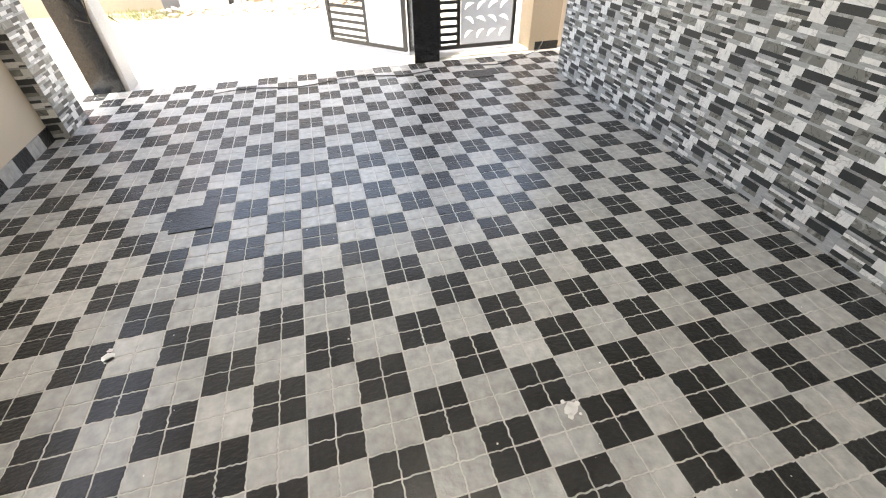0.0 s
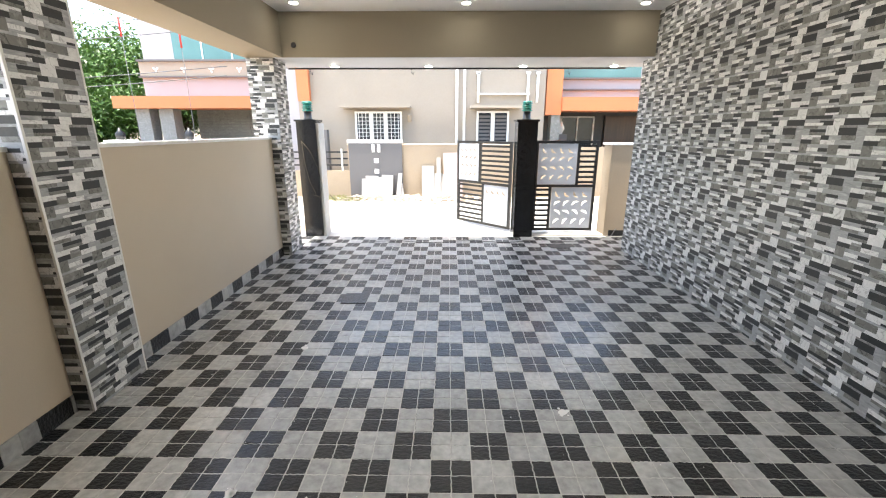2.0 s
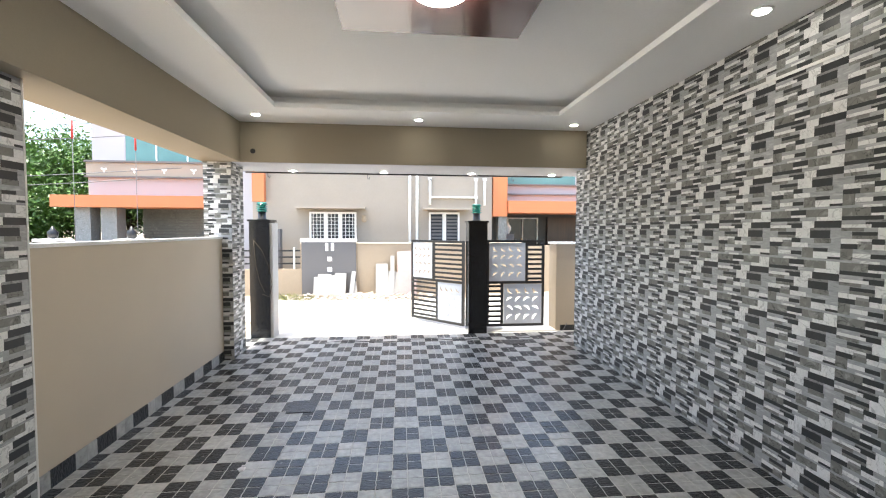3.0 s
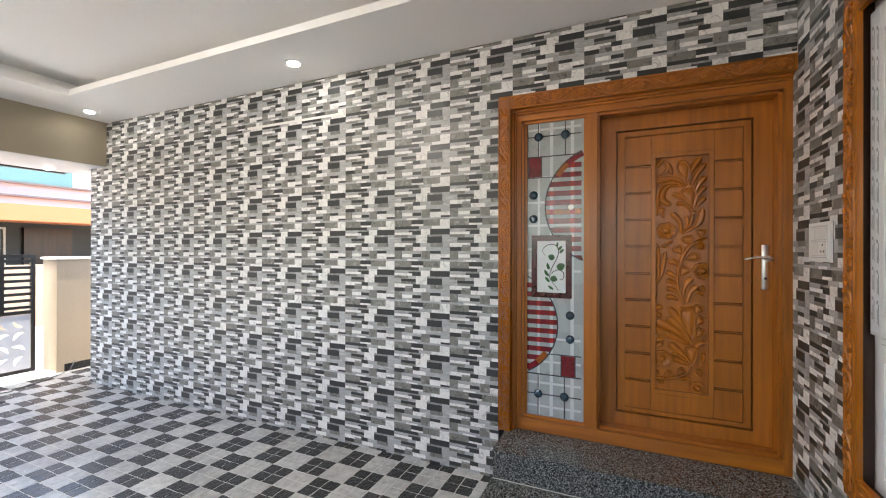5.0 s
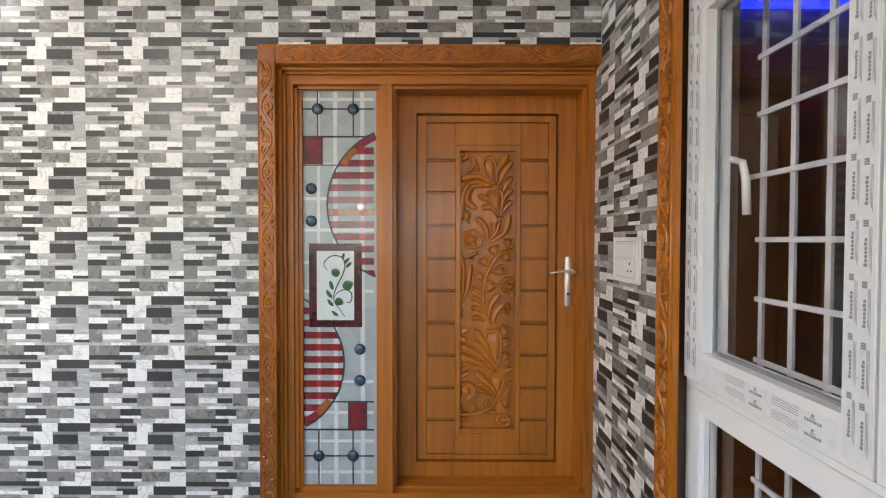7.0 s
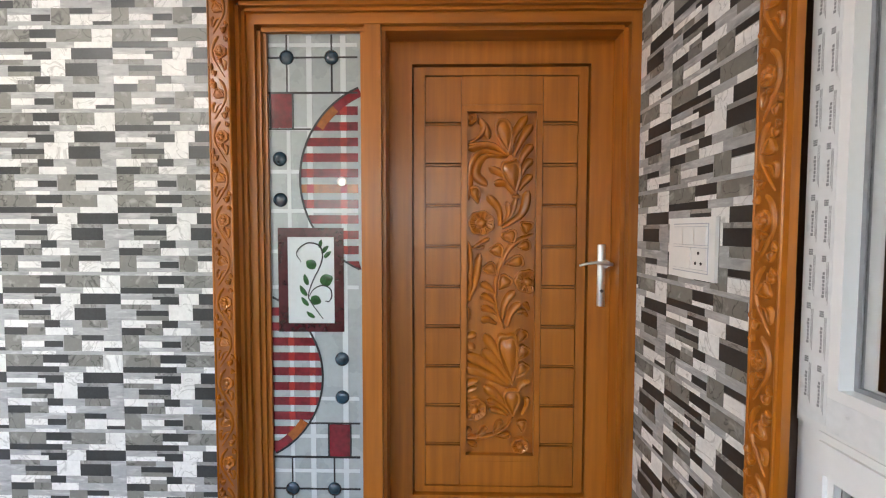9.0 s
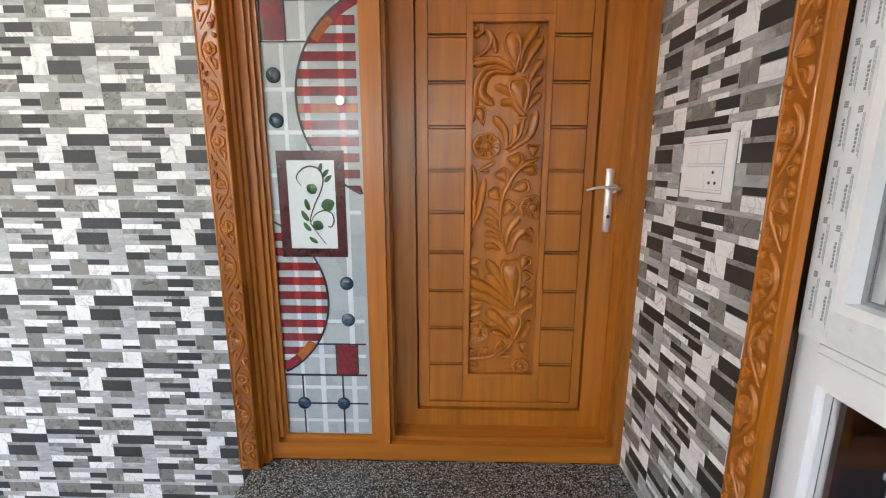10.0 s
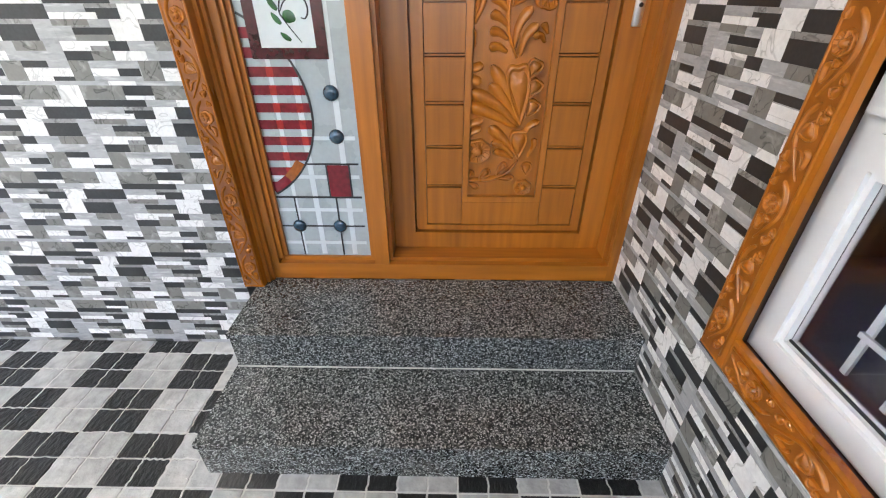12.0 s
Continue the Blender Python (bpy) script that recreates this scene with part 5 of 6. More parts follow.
# ---- gates ----
def pierced(w, h):
    """A thin sheet with rows of crescent cut-outs; in xz from 0 to w and 0 to h."""
    bm = bmesh.new()
    loops = [[(0, 0), (w, 0), (w, h), (0, h)]]
    rng = random.Random(3)
    for i in range(4):
        for j in range(4):
            cx, cz = w * (0.16 + 0.225 * i), h * (0.16 + 0.225 * j)
            a = radians((40, -35, 30, 125)[j] + 12 * (i % 2))
            ln, th = min(w, h) * 0.105, min(w, h) * 0.048
            up = [(-ln + 2 * ln * s / 6, th * math.sin(math.pi * s / 6) * 1.4) for s in range(7)]
            dn = [(ln - 2 * ln * s / 6, th * math.sin(math.pi * s / 6) * 0.2) for s in range(1, 6)]
            loops.append([(cx + x * math.cos(a) - z * math.sin(a), cz + x * math.sin(a) + z * math.cos(a)) for x, z in up + dn])
    edges = []
    for lp in loops:
        vs = [bm.verts.new((x, 0, z)) for x, z in lp]
        edges += [bm.edges.new((vs[i], vs[(i + 1) % len(vs)])) for i in range(len(vs))]
    bmesh.ops.triangle_fill(bm, edges=edges, use_beauty=True, normal=(0, -1, 0))
    ex = bmesh.ops.extrude_face_region(bm, geom=bm.faces[:])
    bmesh.ops.translate(bm, vec=(0, 0.003, 0), verts=[v for v in ex["geom"] if isinstance(v, bmesh.types.BMVert)])
    bmesh.ops.recalc_face_normals(bm, faces=bm.faces[:])
    return bm


def gate(name, m, w, h, sheet_top, sheet_low, label):
    """A barred gate with two pierced sheets and two louvred lights, set crosswise."""
    g = thing(name, label, "gate")
    zm, t = h * 0.52, 0.04
    def add(n, bm, k, lab=""):
        bmesh.ops.transform(bm, matrix=m, verts=bm.verts[:])
        return part(n, bm, k, g, lab)
    add("frame_stile", box(0, t, -0.02, 0.02, 0.03, h, 0.003), "black_metal")
    add("frame_stile", box(w - t, w, -0.02, 0.02, 0.03, h, 0.003), "black_metal")
    for z0 in (0.03, zm - t / 2, h - t):
        add("frame_rail", box(t, w - t, -0.02, 0.02, z0, z0 + t, 0.003), "black_metal")
    for low, split, left in ((zm + t / 2, sheet_top, True), (0.03 + t, sheet_low, False)):
        top = h - t if left else zm - t / 2
        sx = split if left else w - split
        add("divider", box(sx - t / 2, sx + t / 2, -0.018, 0.018, low, top, 0.003), "black_metal")
        a, b = (t, sx - t / 2) if left else (sx + t / 2, w - t)
        c, d = (sx + t / 2, w - t) if left else (t, sx - t / 2)
        s = pierced(b - a - 0.01, top - low - 0.01)
        bmesh.ops.translate(s, vec=(a + 0.005, -0.014, low + 0.005), verts=s.verts[:])
        add("pierced_sheet", s, "gate_sheet", "white sheet with crescent cut-outs")
        n = 8
        for i in range(n):
            z = low + (i + 0.5) * (top - low) / n
            add("louvre", box(c, d, -0.012, 0.012, z - 0.017, z + 0.017, 0.002), "black_metal")
    bolt = bmesh.new()
    cyl(bolt, (0.02, -0.04, zm - 0.06), (0.16, -0.04, zm - 0.06), 0.009)
    add("bolt", bolt, "black_metal")
    return g

gx, gy = 0.885, 4.78
ang = math.degrees(math.atan2(gy - 5.62, gx - 0.055))
gate("main_gate", Matrix.Translation((0.055, 5.62, 0.0)) @ Matrix.Rotation(radians(ang), 4, "Z"), 1.18, 1.43, 0.52, 0.58, "open black steel gate leaf with white pierced sheets")
gate("wicket_gate", Matrix.Translation((1.225, 4.66, 0.02)), 0.955, 1.43, 0.66, 0.70, "closed black steel wicket gate with white pierced sheets")
solid("gate_sill", box(1.19, 2.33, 4.50, 4.80, -0.012, 0.012, 0.004), "concrete", "pale concrete sill under the wicket gate", "sill", kind=S)

# ---- floor fittings, cables, spots ----
solid("drain_cover", box(-1.145, -0.905, 1.755, 2.01, 0.001, 0.009, 0.003), "floor_dark", "dark granite inspection cover in the floor", "floor cover")
solid("drain_cover", box(1.33, 1.60, 3.74, 3.96, 0.001, 0.009, 0.003), "floor_dark", "dark granite inspection cover in the floor", "floor cover")
ca = bmesh.new()
tube(ca, [(-1.2 + 0.14 * i, 4.04 + 0.06 * math.sin(0.8 * i) + 0.004 * i, 0.010) for i in range(22)] + [(2.0, 4.2, 0.01), (2.25, 4.32, 0.01), (2.42, 4.42, 0.02), (2.50, 4.47, 0.12)], 0.006, 6)
solid("floor_cable", ca, "cable", "thin grey cable lying across the floor", "cable")
wi = bmesh.new()
tube(wi, [(-2.28, 4.385, 1.45), (-2.16, 4.37, 1.30), (-2.06, 4.37, 1.05), (-2.02, 4.36, 0.80), (-2.06, 4.37, 0.62), (-2.16, 4.36, 0.66)], 0.005, 6)
tube(wi, [(-2.28, 4.385, 1.45), (-2.25, 4.37, 1.1), (-2.20, 4.37, 0.85), (-2.12, 4.36, 0.68)], 0.004, 6)
solid("hanging_wire", wi, "brass", "loose wire hanging on the black pillar", "wire")
dw = bmesh.new()
tube(dw, [(-2.0, 4.66, 0.62), (-1.85, 4.95, 0.33), (-1.62, 5.3, 0.08), (-1.42, 5.55, -0.005)], 0.005, 6)
solid("trailing_wire", dw, "brass", "thin wire trailing from the pillar to the drive", "wire")
blots = bmesh.new()
rng = random.Random(12)
for x, y, r in ((0.475, -0.515, 0.020), (0.554, 0.169, 0.030), (-0.742, -0.474, 0.030), (-1.10, -0.42, 0.03), (-1.2, 0.9, 0.03)):
    for k in range(7):
        a, d = rng.random() * 6.28, r * rng.random() * 1.4
        s = r * rng.uniform(0.12, 0.5) if k else r
        vs = [blots.verts.new((x + d * math.cos(a) * (k > 0) + s * rng.uniform(0.6, 1.1) * math.cos(t * 0.698), y + d * math.sin(a) * (k > 0) + s * rng.uniform(0.6, 1.1) * math.sin(t * 0.698), 0.0085)) for t in range(9)]
        blots.faces.new(vs)
for k in range(150):
    x, y, r = rng.uniform(-2.1, 2.1), rng.uniform(-1.2, 3.2), rng.uniform(0.0012, 0.0045)
    blots.faces.new([blots.verts.new((x + r * rng.uniform(0.5, 1.2) * math.cos(t * 1.047), y + r * rng.uniform(0.5, 1.2) * math.sin(t * 1.047), 0.0075)) for t in range(6)])
tagged(solid("paint_spots", blots, "white_paint", "dried paint drips on the floor tiles", "paint spots"), kind="stuff")

# ---- cream house across the street ----
YW, YH = 8.75, 9.75
cw = thing("compound_wall", "sand and grey compound wall across the street", "wall")
part("wall_body", box(-2.64, 3.0, YW, YW + 0.15, -0.05, 1.25), "cream_low", cw)
part("wall_body", box(-5.0, -2.642, YW, YW + 0.15, -0.05, 0.62), "cream_low", cw)
part("coping", box(-2.64, 3.02, YW - 0.02, YW + 0.17, 1.252, 1.285), "beige", cw)
part("grey_panel", box(-2.60, -1.27, YW - 0.05, YW - 0.002, -0.05, 1.30), "grey_paint", cw, "slate grey painted panel")
part("white_band", box(-2.62, -1.25, YW - 0.07, YW + 0.02, 1.302, 1.385), "white_paint", cw)
for x0, x1, z0, z1 in ((-2.02, -1.95, 1.08, 1.28), (-1.88, -1.81, 1.08, 1.28), (-1.97, -1.86, 0.82, 0.93), (-1.97, -1.86, 0.56, 0.67)):
    part("white_square", box(x0, x1, YW - 0.065, YW - 0.052, z0, z1), "white_paint", cw)
rl = thing("wall_railing", "black steel railing on the low compound wall", "railing")
for z in (0.74, 0.90, 1.06):
    part("rail", box(-4.6, -2.65, YW + 0.05, YW + 0.09, z, z + 0.04), "black_metal", rl)
for x in (-4.3, -3.75, -3.32, -2.80):
    part("post", box(x - 0.02, x + 0.02, YW + 0.03, YW + 0.07, 0.622, 1.16), "chrome", rl)

house = thing("cream_house", "cream rendered house across the street", "house")
part("wall", boxes([(-4.1, 2.42, YH, YH + 4, -0.05, 3.5)]), "cream", house)
part("roof", box(-4.3, 2.43, YH - 0.15, YH + 4.2, 3.5, 3.65), "cream", house)
part("wall", boxes([(-4.7, -4.1, YH + 0.3, YH + 4, -0.05, 3.5)]), "lilac", house)


def house_window(x0, x1, z0, z1, panes, bars):
    w = part("window", box(x0, x1, YH - 0.03, YH - 0.005, z0, z1), "dark_pane", house, "white-framed window")
    fr = [(x0 - 0.05, x0, YH - 0.07, YH - 0.002, z0 - 0.05, z1 + 0.05), (x1, x1 + 0.05, YH - 0.07, YH - 0.002, z0 - 0.05, z1 + 0.05), (x0, x1, YH - 0.07, YH - 0.002, z1, z1 + 0.05), (x0, x1, YH - 0.07, YH - 0.002, z0 - 0.05, z0)]
    for i in range(1, panes):
        x = x0 + (x1 - x0) * i / panes
        fr.append((x - 0.05, x + 0.05, YH - 0.07, YH - 0.031, z0, z1))
    part("frame", boxes(fr), "white_paint", w)
    br = []
    if bars:
        for i in range(panes * 4):
            x = x0 + (x1 - x0) * (i + 0.5) / (panes * 4)
            br.append((x - 0.007, x + 0.007, YH - 0.055, YH - 0.045, z0, z1))
        for k in range(1, 7):
            z = z0 + (z1 - z0) * k / 7
            br.append((x0, x1, YH - 0.045, YH - 0.035, z - 0.006, z + 0.006))
        part("bars", boxes(br), "white_paint", w)
    else:
        for k in range(1, 9):
            z = z0 + (z1 - z0) * k / 9
            br.append((x0, x1, YH - 0.045, YH - 0.035, z - 0.03, z + 0.03))
        part("louvres", boxes(br), "grey_paint", w)

house_window(-2.56, -1.41, 1.36, 2.04, 3, True)
house_window(0.68, 1.44, 1.20, 2.05, 2, False)
part("window_hood", box(-2.92, -1.10, YH - 0.45, YH - 0.002, 2.17, 2.22, 0.01), "cream", house)
part("window_hood", box(0.45, 1.75, YH - 0.45, YH - 0.002, 2.16, 2.22, 0.01), "cream", house)
part("ledge", box(0.65, 2.0, YH - 0.10, YH - 0.002, 2.50, 2.54), "white_paint", house)
pipes = bmesh.new()
for x in (0.10, 0.30):
    cyl(pipes, (x, YH - 0.04, -0.04), (x, YH - 0.04, 3.48), 0.035, n=10)
for x in (0.66, 1.95, 2.2):
    cyl(pipes, (x, YH - 0.05, 2.3), (x, YH - 0.05, 3.0), 0.035, n=10)
    cyl(pipes, (x, YH - 0.05, 3.0), (x, YH - 0.05, 3.06), 0.06, n=10)
part("pipe", pipes, "white_paint", house, "white drain pipes")
part("meter_box", box(-3.72, -3.22, YW + 0.35, YW + 0.55, -0.04, 1.62), "grey_paint", thing("meter_cabinet", "dark grey meter cabinet behind the compound wall", "cabinet"))
bl = bmesh.new()
lathe(bl, (-1.15, YH - 0.06, 1.82), [(0.05, 0), (0.06, 0.03), (0.06, 0.15), (0.045, 0.18)], 12)
part("wall_lamp", bl, "cream_low", house)

# ---- houses with orange fascias ----
def orange_house(name, x0, x1, y, fx0, fx1, mirror):
    h = thing(name, "pale lilac house with orange fascia and teal terrace glass", "house")
    part("upper_wall", box(x0, x1, y + 0.5, y + 6, 2.55, 3.60), "lilac", h)
    part("orange_fascia", box(fx0, fx1, y - 0.6, y + 0.5, 2.22, 2.55, 0.01), "orange", h, "orange painted canopy edge")
    part("decorated_band", box(x0, x1, y + 0.42, y + 0.498, 3.20, 3.60, 0.01), "cream", h, "band with small floral reliefs")
    part("ledge", box(x0 - 0.02, x1 + 0.02, y + 0.36, y + 0.499, 3.15, 3.198), "grey_paint", h)
    part("ledge", box(x0 - 0.02, x1 + 0.02, y + 0.36, y + 0.499, 3.602, 3.66), "grey_paint", h)
    fl = bmesh.new()
    n = int((x1 - x0) / 0.85)
    for i in range(n):
        for a in (0, 120, 240):
            petal(fl, lambda u, v, w: Vector((u, y + 0.419 - w, v)), (x0 + 0.5 + 0.85 * i, 3.38), a + 30, 0.10, 0.06, 0.02)
    tagged(part("relief_flowers", fl, "white_paint", h), kind="stuff")
    for i in range(4):
        a, b = (x0 + (x1 - x0) * (0.21 + 0.19 * i), x0 + (x1 - x0) * (0.21 + 0.19 * (i + 1)))
        part("railing_pane", box(a + 0.02, b - 0.02, y + 0.6, y + 0.62, 3.68, 4.55), "teal", h, "teal glass railing pane")
        part("railing_post", box(b - 0.02, b + 0.02, y + 0.58, y + 0.64, 3.66, 4.60), "chrome", h)
    part("stair_tower", box(x0, x0 + (x1 - x0) * 0.20, y + 0.7, y + 6, 3.66, 6.2), "lilac", h)
    part("terrace_wall", box(x0 + (x1 - x0) * 0.21, x1, y + 2.6, y + 6, 3.66, 6.4), "orange", h)
    part("ground_wall", box(x0 + (x1 - x0) * 0.24, x1, y + 1.2, y + 6, -0.05, 2.55), "grey_paint", h)
    cl = bmesh.new()
    rng = random.Random(8)
    z = 0.0
    while z < 2.2:
        x = x0 + (x1 - x0) * 0.24
        while x < x1 - 0.3:
            d = rng.uniform(0.2, 0.5)
            bm_box(cl, x + 0.005, x + d, y + 1.15 - rng.uniform(0, 0.04), y + 1.198, z + 0.005, z + 0.085)
            x += d
        z += 0.09
    part("stone_cladding", cl, "olive_st", h, "dark split-stone cladding")
    for px in (x0 + 0.35, x0 + 1.05):
        part("porch_column", box(px - 0.20, px + 0.22, y - 0.3, y + 0.1, -0.05, 2.22), "mid_st", h)
    part("low_wall", box(x0 - 1.0, x1, y - 2.2, y - 2.05, -0.05, 1.15), "grey_paint", h)
    for i in range(4):
        px = x0 - 0.8 + (x1 - x0 + 0.6) * i / 3
        part("wall_pier", box(px - 0.2, px + 0.2, y - 2.35, y - 1.95, -0.05, 1.30), "grey_paint", h)
        part("pier_cap", box(px - 0.26, px + 0.26, y - 2.41, y - 1.89, 1.302, 1.37, 0.01), "white_paint", h)
        pl = bmesh.new()
        lathe(pl, (px, y - 2.15, 1.37), [(0.05, 0), (0.10, 0.03), (0.11, 0.16), (0.05, 0.22), (0.02, 0.30)], 10)
        part("pier_lamp", pl, "black_metal", h)
    return h

orange_house("corner_house", -9.5, -4.75, 11.2, -9.75, -4.75, False)
part("orange_pillar", box(-4.06, -3.75, YH - 0.16, YH - 0.003, 2.35, 3.49, 0.01), "orange", house)
oh = thing("next_house", "house with orange pillar and dark stone porch deepened for shade", "house")
part("upper_wall", box(2.88, 9.0, 10.6, 15, 2.45, 3.9), "lilac", oh)
part("orange_pillar", box(2.45, 2.86, 9.72, 10.5, 2.0, 5.0), "orange", oh)
part("orange_fascia", box(2.87, 9.0, 9.6, 10.59, 2.10, 2.44, 0.01), "orange", oh)
part("ledge", box(2.88, 9.0, 10.5, 10.598, 2.68, 2.72), "grey_paint", oh)
part("ledge", box(2.88, 9.0, 10.5, 10.598, 2.97, 3.01), "grey_paint", oh)
part("teal_glass", box(3.0, 5.2, 10.55, 10.598, 3.02, 3.5), "teal", oh)
# charcoal holds both the dark stone and the shade under the fascia
part("porch_wall", box(2.85, 9.0, 12.2, 15, -0.05, 2.45), "dark_st", oh)
part("stone_column", box(2.62, 2.86, 9.78, 10.1, -0.05, 2.1), "olive_st", oh)
part("brown_door", box(4.9, 5.9, 12.1, 12.19, -0.02, 2.05, 0.02), "reveal", oh)
part("porch_window", boxes([(3.5, 4.5, 12.1, 12.19, 0.9, 2.0)]), "dark_pane", oh)
part("window_frame", boxes([(3.46, 3.5, 12.05, 12.19, 0.86, 2.04), (4.5, 4.54, 12.05, 12.19, 0.86, 2.04), (3.98, 4.02, 12.05, 12.098, 0.9, 2.0), (3.5, 4.5, 12.05, 12.19, 2.0, 2.04)]), "white_paint", oh)
part("low_wall", box(3.02, 9.0, 8.9, 9.02, -0.05, 1.2), "cream_low", oh)
ur = bmesh.new()
lathe(ur, (3.06, 10.45, 1.50), [(0.05, 0), (0.06, 0.03), (0.11, 0.14), (0.10, 0.22), (0.045, 0.30), (0.06, 0.34)], 16)
part("urn", ur, "white_paint", oh, "white urn on the porch wall")
part("urn_pedestal", box(2.90, 3.22, 10.30, 10.59, -0.05, 1.499), "grey_paint", oh)

# ---- slabs and rubble by the compound wall ----
def slab(x, w, h, tilt, lean, key="stone_slab", d=0.04, y=YW - 0.1):
    bm = box(-w / 2, w / 2, -d / 2, d / 2, 0, h, 0.006)
    bmesh.ops.transform(bm, matrix=pose(x, y - math.sin(radians(lean)) * h, -0.035, -lean, tilt, 0), verts=bm.verts[:])
    solid("stone_slab", bm, key, "loose cut stone slab leaning on the compound wall", "stone slab", group="slabs by the wall")

for a in ((-2.14, 0.30, 0.48, 0, 14), (-2.04, 0.32, 0.55, 1, 12), (-1.78, 0.32, 0.52, -2, 15), (-1.66, 0.28, 0.57, 2, 11), (-1.38, 0.10, 0.62, 6, 12), (-1.28, 0.12, 0.36, -8, 16), (-0.62, 0.30, 0.80, 0, 9), (-0.50, 0.42, 0.62, 1, 12), (-0.36, 0.10, 1.0, 0, 8), (-0.27, 0.11, 0.60, 3, 12)):
    slab(*a)
slab(0.02, 0.46, 1.12, -2, 8, "pink_slab")
slab(-0.20, 0.09, 0.34, 4, 14)
rub = bmesh.new()
rng = random.Random(4)
for i in range(260):
    x = rng.choice((rng.uniform(-2.9, 0.6), rng.gauss(-1.1, 0.3), rng.gauss(-0.9, 0.4)))
    y = YW - 0.25 - abs(rng.gauss(0, 0.28))
    s = rng.uniform(0.02, 0.10)
    bm_box(rub, -s, s, -s * 0.6, s * 0.6, -s * 0.35, s * 0.35, pose(x, y, -0.035 + s * 0.3, rng.uniform(-25, 25), rng.uniform(-25, 25), rng.uniform(0, 180)))
solid("rubble", rub, "rubble", "broken stone and brick rubble at the wall foot", "rubble", kind="stuff")

# ---- plants ----
def blades(name, rects, n, hgt, label, seed):
    rng = random.Random(seed)
    vs, fs = [], []
    for i in range(n):
        x0, x1, y0, y1, z = rects[i % len(rects)]
        x, y, a, h = rng.uniform(x0, x1), rng.uniform(y0, y1), rng.uniform(0, 6.28), hgt * rng.uniform(0.4, 1.2)
        dx, dy, w = math.cos(a) * h * 0.5, math.sin(a) * h * 0.5, h * 0.10
        k = len(vs)
        vs += [(x - w * dy / h, y + w * dx / h, z), (x + w, y, z), (x + dx * 0.5, y + dy * 0.5, z + h * 0.7), (x + dx, y + dy, z + h)]
        fs += [(k, k + 1, k + 2), (k, k + 2, k + 3)]
    me = bpy.data.meshes.new(name)
    me.from_pydata(vs, [], fs)
    me.materials.append(M["grass"])
    tagged(new(name, me), label, "grass", kind="stuff")

blades("weeds", [(-3.3, -2.3, 7.95, 8.7, -0.035), (-3.6, -2.7, 8.1, 8.7, -0.035), (-2.9, -2.2, 7.8, 8.4, -0.035)], 800, 0.08, "dry green weeds at the wall foot", 5)
blades("verge_grass", [(-26, -9, 9, 20, -0.045)], 16000, 0.55, "tall green grass on the open plot", 6)


def tree(x, y, height, radius, seed, n=9000):
    rng = random.Random(seed)
    t = thing("tree", "broad leafy green tree on the open plot", "tree", group="trees on the plot")
    tb = bmesh.new()
    tube(tb, [(x, y, -0.05), (x + 0.05, y, height * 0.25), (x - 0.05, y + 0.1, height * 0.5)], 0.16, 8, lambda s: 1 - 0.45 * s)
    tips = []
    for k in range(11):
        a, e = rng.uniform(0, 6.28), rng.uniform(0.15, 0.95)
        end = Vector((x + radius * 0.8 * math.cos(a) * math.cos(e), y + radius * 0.8 * math.sin(a) * math.cos(e), height * (0.42 + 0.5 * math.sin(e))))
        st = Vector((x, y + 0.05, height * rng.uniform(0.3, 0.5)))
        mid = (st + end) / 2 + Vector((0, 0, 0.12 * radius))
        tube(tb, [st, mid, end], 0.06, 5, lambda s: 1 - 0.8 * s)
        tips += [end, mid, (mid + end) / 2]
    part("trunk", tb, "bark", t)
    vs, fs = [], []
    for i in range(n):
        c = rng.choice(tips)
        r = radius * 0.36
        p = Vector((rng.gauss(c.x, r * 0.55), rng.gauss(c.y, r * 0.55), rng.gauss(c.z, r * 0.42)))
        s = rng.uniform(0.06, 0.13)
        q = Euler((rng.uniform(-1, 1), rng.uniform(-1, 1), rng.uniform(0, 6.28))).to_matrix()
        k = len(vs)
        vs += [tuple(p + q @ Vector(v)) for v in ((-s, 0, 0), (0, -s * 0.45, 0.02), (s, 0, -0.03), (0, s * 0.45, 0.02))]
        fs.append((k, k + 1, k + 2, k + 3))
    me = bpy.data.meshes.new("crown")
    me.from_pydata(vs, [], fs)
    me.materials.append(M["leaf"])
    cr = new("crown", me)
    cr.parent = t

tree(-13.2, 15.0, 5.4, 2.7, 1, 16000)
tree(-16.5, 18.5, 6.6, 3.2, 2)
tree(-11.6, 17.0, 4.2, 2.4, 3, 12000)
tree(-20.0, 14.5, 5.2, 2.8, 4)
tree(-8.0, 22.0, 5.0, 3.0, 6)
tree(-12.6, 12.6, 3.0, 1.8, 7)
blades("scrub", [(-14, -9.5, 10.5, 13.0, -0.045), (-20, -13, 10, 13, -0.045)], 9000, 1.0, "bright green scrub on the open plot", 9)

# wires and red rods over the plot
for k, z in enumerate((3.0, 3.25, 4.2, 4.6)):
    w = bmesh.new()
    tube(w, [(-26 + 2.5 * i, 9.9 + 0.1 * k, z - 0.5 * math.sin(math.pi * i / 8)) for i in range(9)], 0.012, 5)
    solid("overhead_wire", w, "cable", "thin overhead service wire", "wire", group="overhead wires")
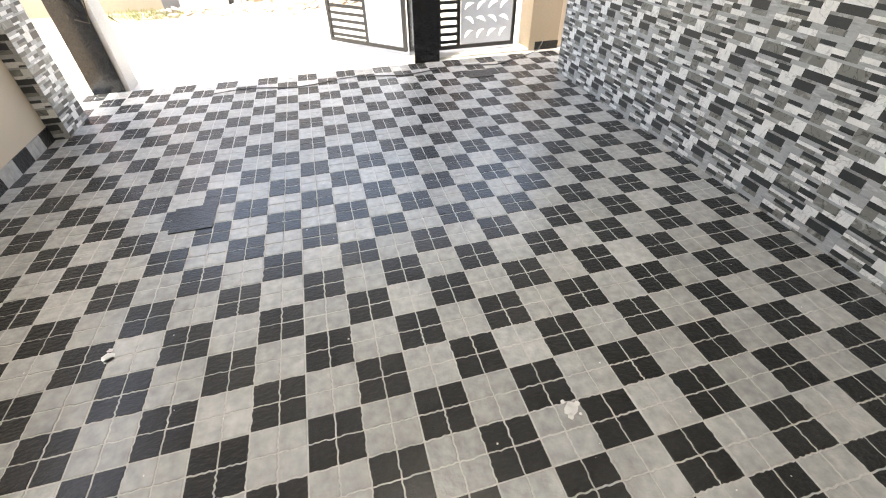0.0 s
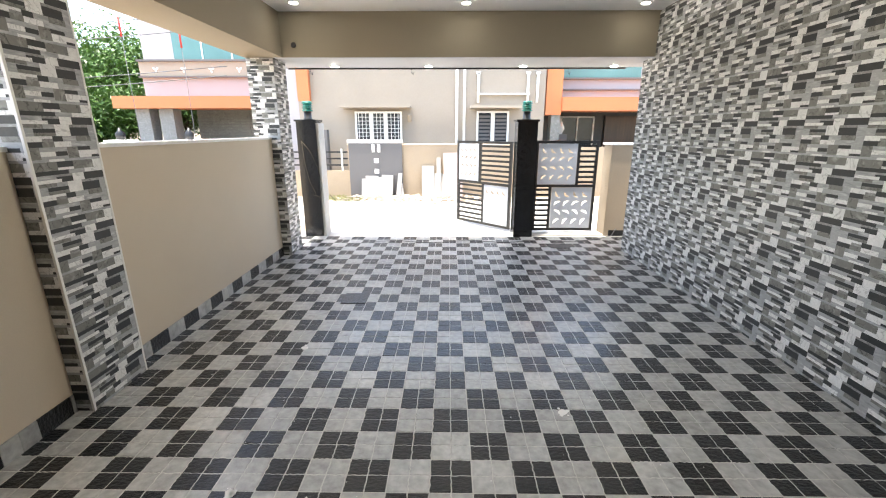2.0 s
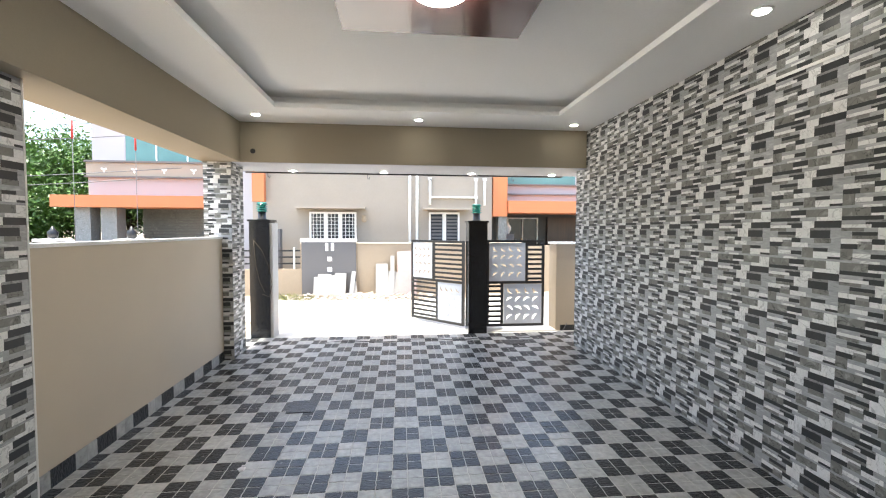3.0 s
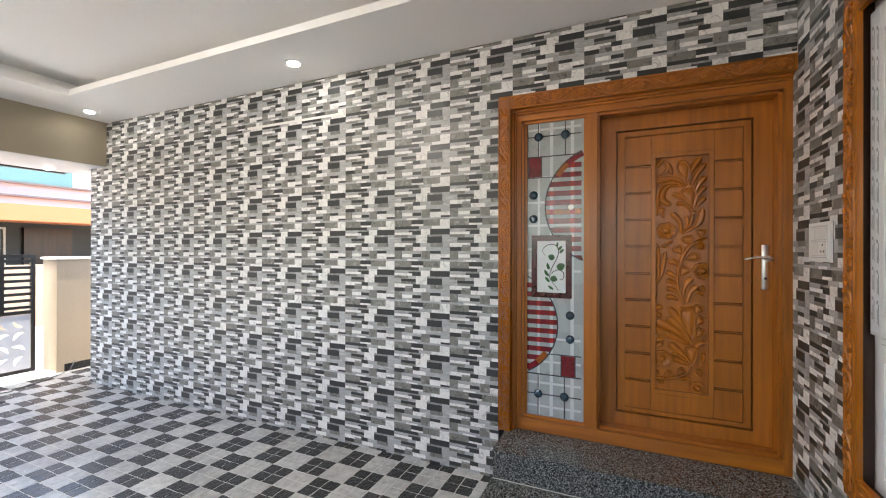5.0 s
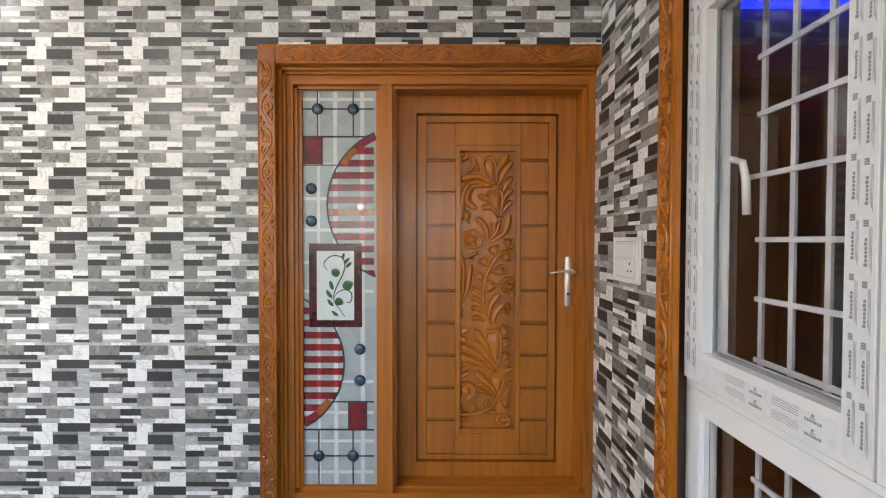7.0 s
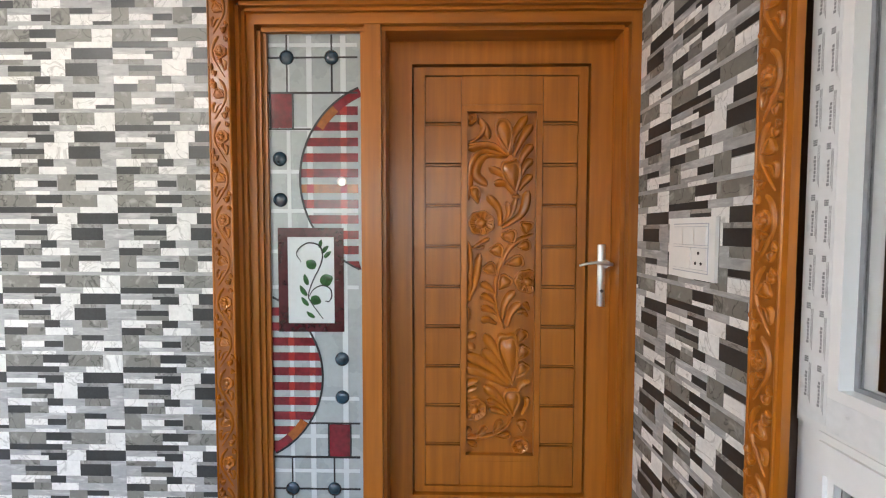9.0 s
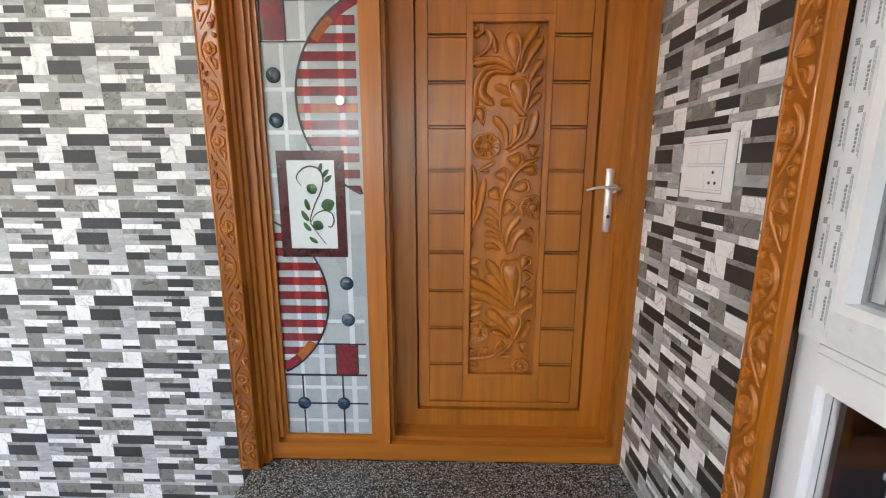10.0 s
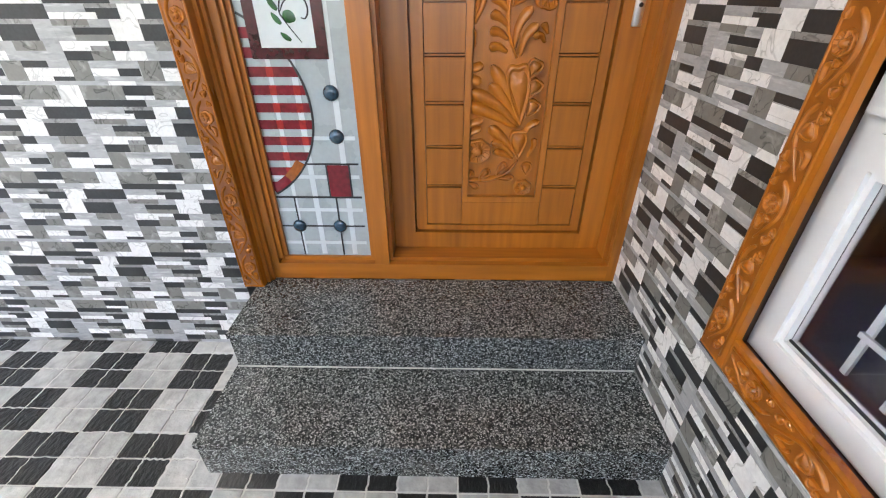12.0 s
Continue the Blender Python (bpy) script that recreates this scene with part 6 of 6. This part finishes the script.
for x, z in ((-7.9, 3.75), (-6.5, 3.5), (-9.2, 3.6)):
    r = bmesh.new()
    cyl(r, (x, 8.9, z), (x, 8.9, z + 0.42), 0.025, n=6)
    mr = thing("marker_rod", "thin grey pole with a red painted tip", "pole", group="red tipped poles")
    part("red_tip", r, "red_rod", mr)
    pg = bmesh.new()
    cyl(pg, (x, 8.9, -0.045), (x, 8.9, z), 0.008, n=6)
    part("pole", pg, "cable", mr)

# ---- pieces: wall tiles ----
clad(wall_e, (XE, YN, 0), -90, YN - YS, CEIL - 0.002, 0.039, [(YN + 1.104, 9, -1, 2.519), (YN + 1.15, 9, -1, 0.333)])
clad(wall_s, (XC, YS, 0), 180, XC + 2.30, CEIL - 0.002, 0.222, [(XC - 1.710, XC - 0.28, 0.584, 2.488), (XC - 2.082, XC - 1.855, 1.466, 1.640)])
clad(col_a, (-2.195, 0.157, 0), 90, 0.435, BEAM - 0.004, 0.0)
clad(col_a, (-2.50, 0.157, 0), 0, 0.305, BEAM - 0.004, 0.1)
clad(col_b, (-2.18, 3.36, 0), 90, 0.38, BEAM - 0.004, 0.0)
clad(col_b, (-2.50, 3.36, 0), 0, 0.32, BEAM - 0.004, 0.1)

# skirting along the low wall: cut dark and grey tiles
for y0, y1 in ((YS, 0.150), (0.600, 3.35)):
    y, k = y0, 0
    while y < y1 - 0.02:
        e = min(y + 0.1, y1)
        part("skirting_tile", box(XL + 0.001, XL + 0.010, y + 0.0015, e - 0.0015, 0.002, 0.115), "floor_dark" if (k // 2) % 2 else "floor_grey", wall_w)
        y, k = e, k + 1

# ---- pieces: floor tiles, four blocks of four slates each ----
floor_meshes = []
for variant in range(4):
    rng = random.Random(30 + variant)
    bm = bmesh.new()
    for i in range(4):
        for j in range(4):
            dark = ((i // 2) + (j // 2)) % 2
            def edge(kind, line, run):
                """Wavy joint lines shared by neighbouring slates."""
                r = random.Random(variant * 977 + kind * 101 + line * 13 + run)
                return [0.1 * line + (0 if s in (0, 8) else r.uniform(-0.0030, 0.0030)) for s in range(9)]
            g = 0.0028
            W, E_, Sx, N = edge(0, i, j), edge(0, i + 1, j), edge(1, j, i), edge(1, j + 1, i)
            if i == 0: W = [0] * 9
            if i == 3: E_ = [0.4] * 9
            if j == 0: Sx = [0] * 9
            if j == 3: N = [0.4] * 9
            loop = [(0.1 * i + 0.0125 * q, Sx[q] + g) for q in range(9)] + [(E_[q] - g, 0.1 * j + 0.0125 * q) for q in range(1, 8)] + [(0.1 * i + 0.0125 * q, N[q] - g) for q in range(8, -1, -1)] + [(W[q] + g, 0.1 * j + 0.0125 * q) for q in range(7, 0, -1)]
            loop = [(min(max(x, 0.1 * i + g), 0.1 * i + 0.1 - g) if q in (0, 8, 16, 24) else x, y) for q, (x, y) in enumerate(loop)]
            cx, cy = 0.1 * i + 0.05, 0.1 * j + 0.05
            lift = rng.uniform(0.0015, 0.0045)
            low = [bm.verts.new((x, y, -0.004)) for x, y in loop]
            mid = [bm.verts.new((cx + (x - cx) * 0.995, cy + (y - cy) * 0.995, lift - 0.0015)) for x, y in loop]
            top = [bm.verts.new((cx + (x - cx) * 0.955, cy + (y - cy) * 0.955, lift)) for x, y in loop]
            n = len(loop)
            for a, b in ((low, mid), (mid, top)):
                for s in range(n):
                    f = bm.faces.new((a[s], a[(s + 1) % n], b[(s + 1) % n], b[s]))
                    f.material_index, f.smooth = dark, True
            f = bm.faces.new(top)
            f.material_index = dark
    bm.normal_update()
    me = bpy.data.meshes.new("floor_tile")
    bm.to_mesh(me)
    bm.free()
    me.materials.append(M["floor_grey"]), me.materials.append(M["floor_dark"])
    floor_meshes.append(me)
rng = random.Random(77)
for i in range(-6, 7):
    for j in range(-7, 11):
        x, y = 0.4 * i, 0.4 * j
        if x + 0.4 < -2.4 or x > 2.5 or y + 0.4 < YS:
            continue
        ob = new("floor_tile", floor_meshes[rng.randrange(4)])
        ob.location = (x, y, 0)
        ob.parent = floor
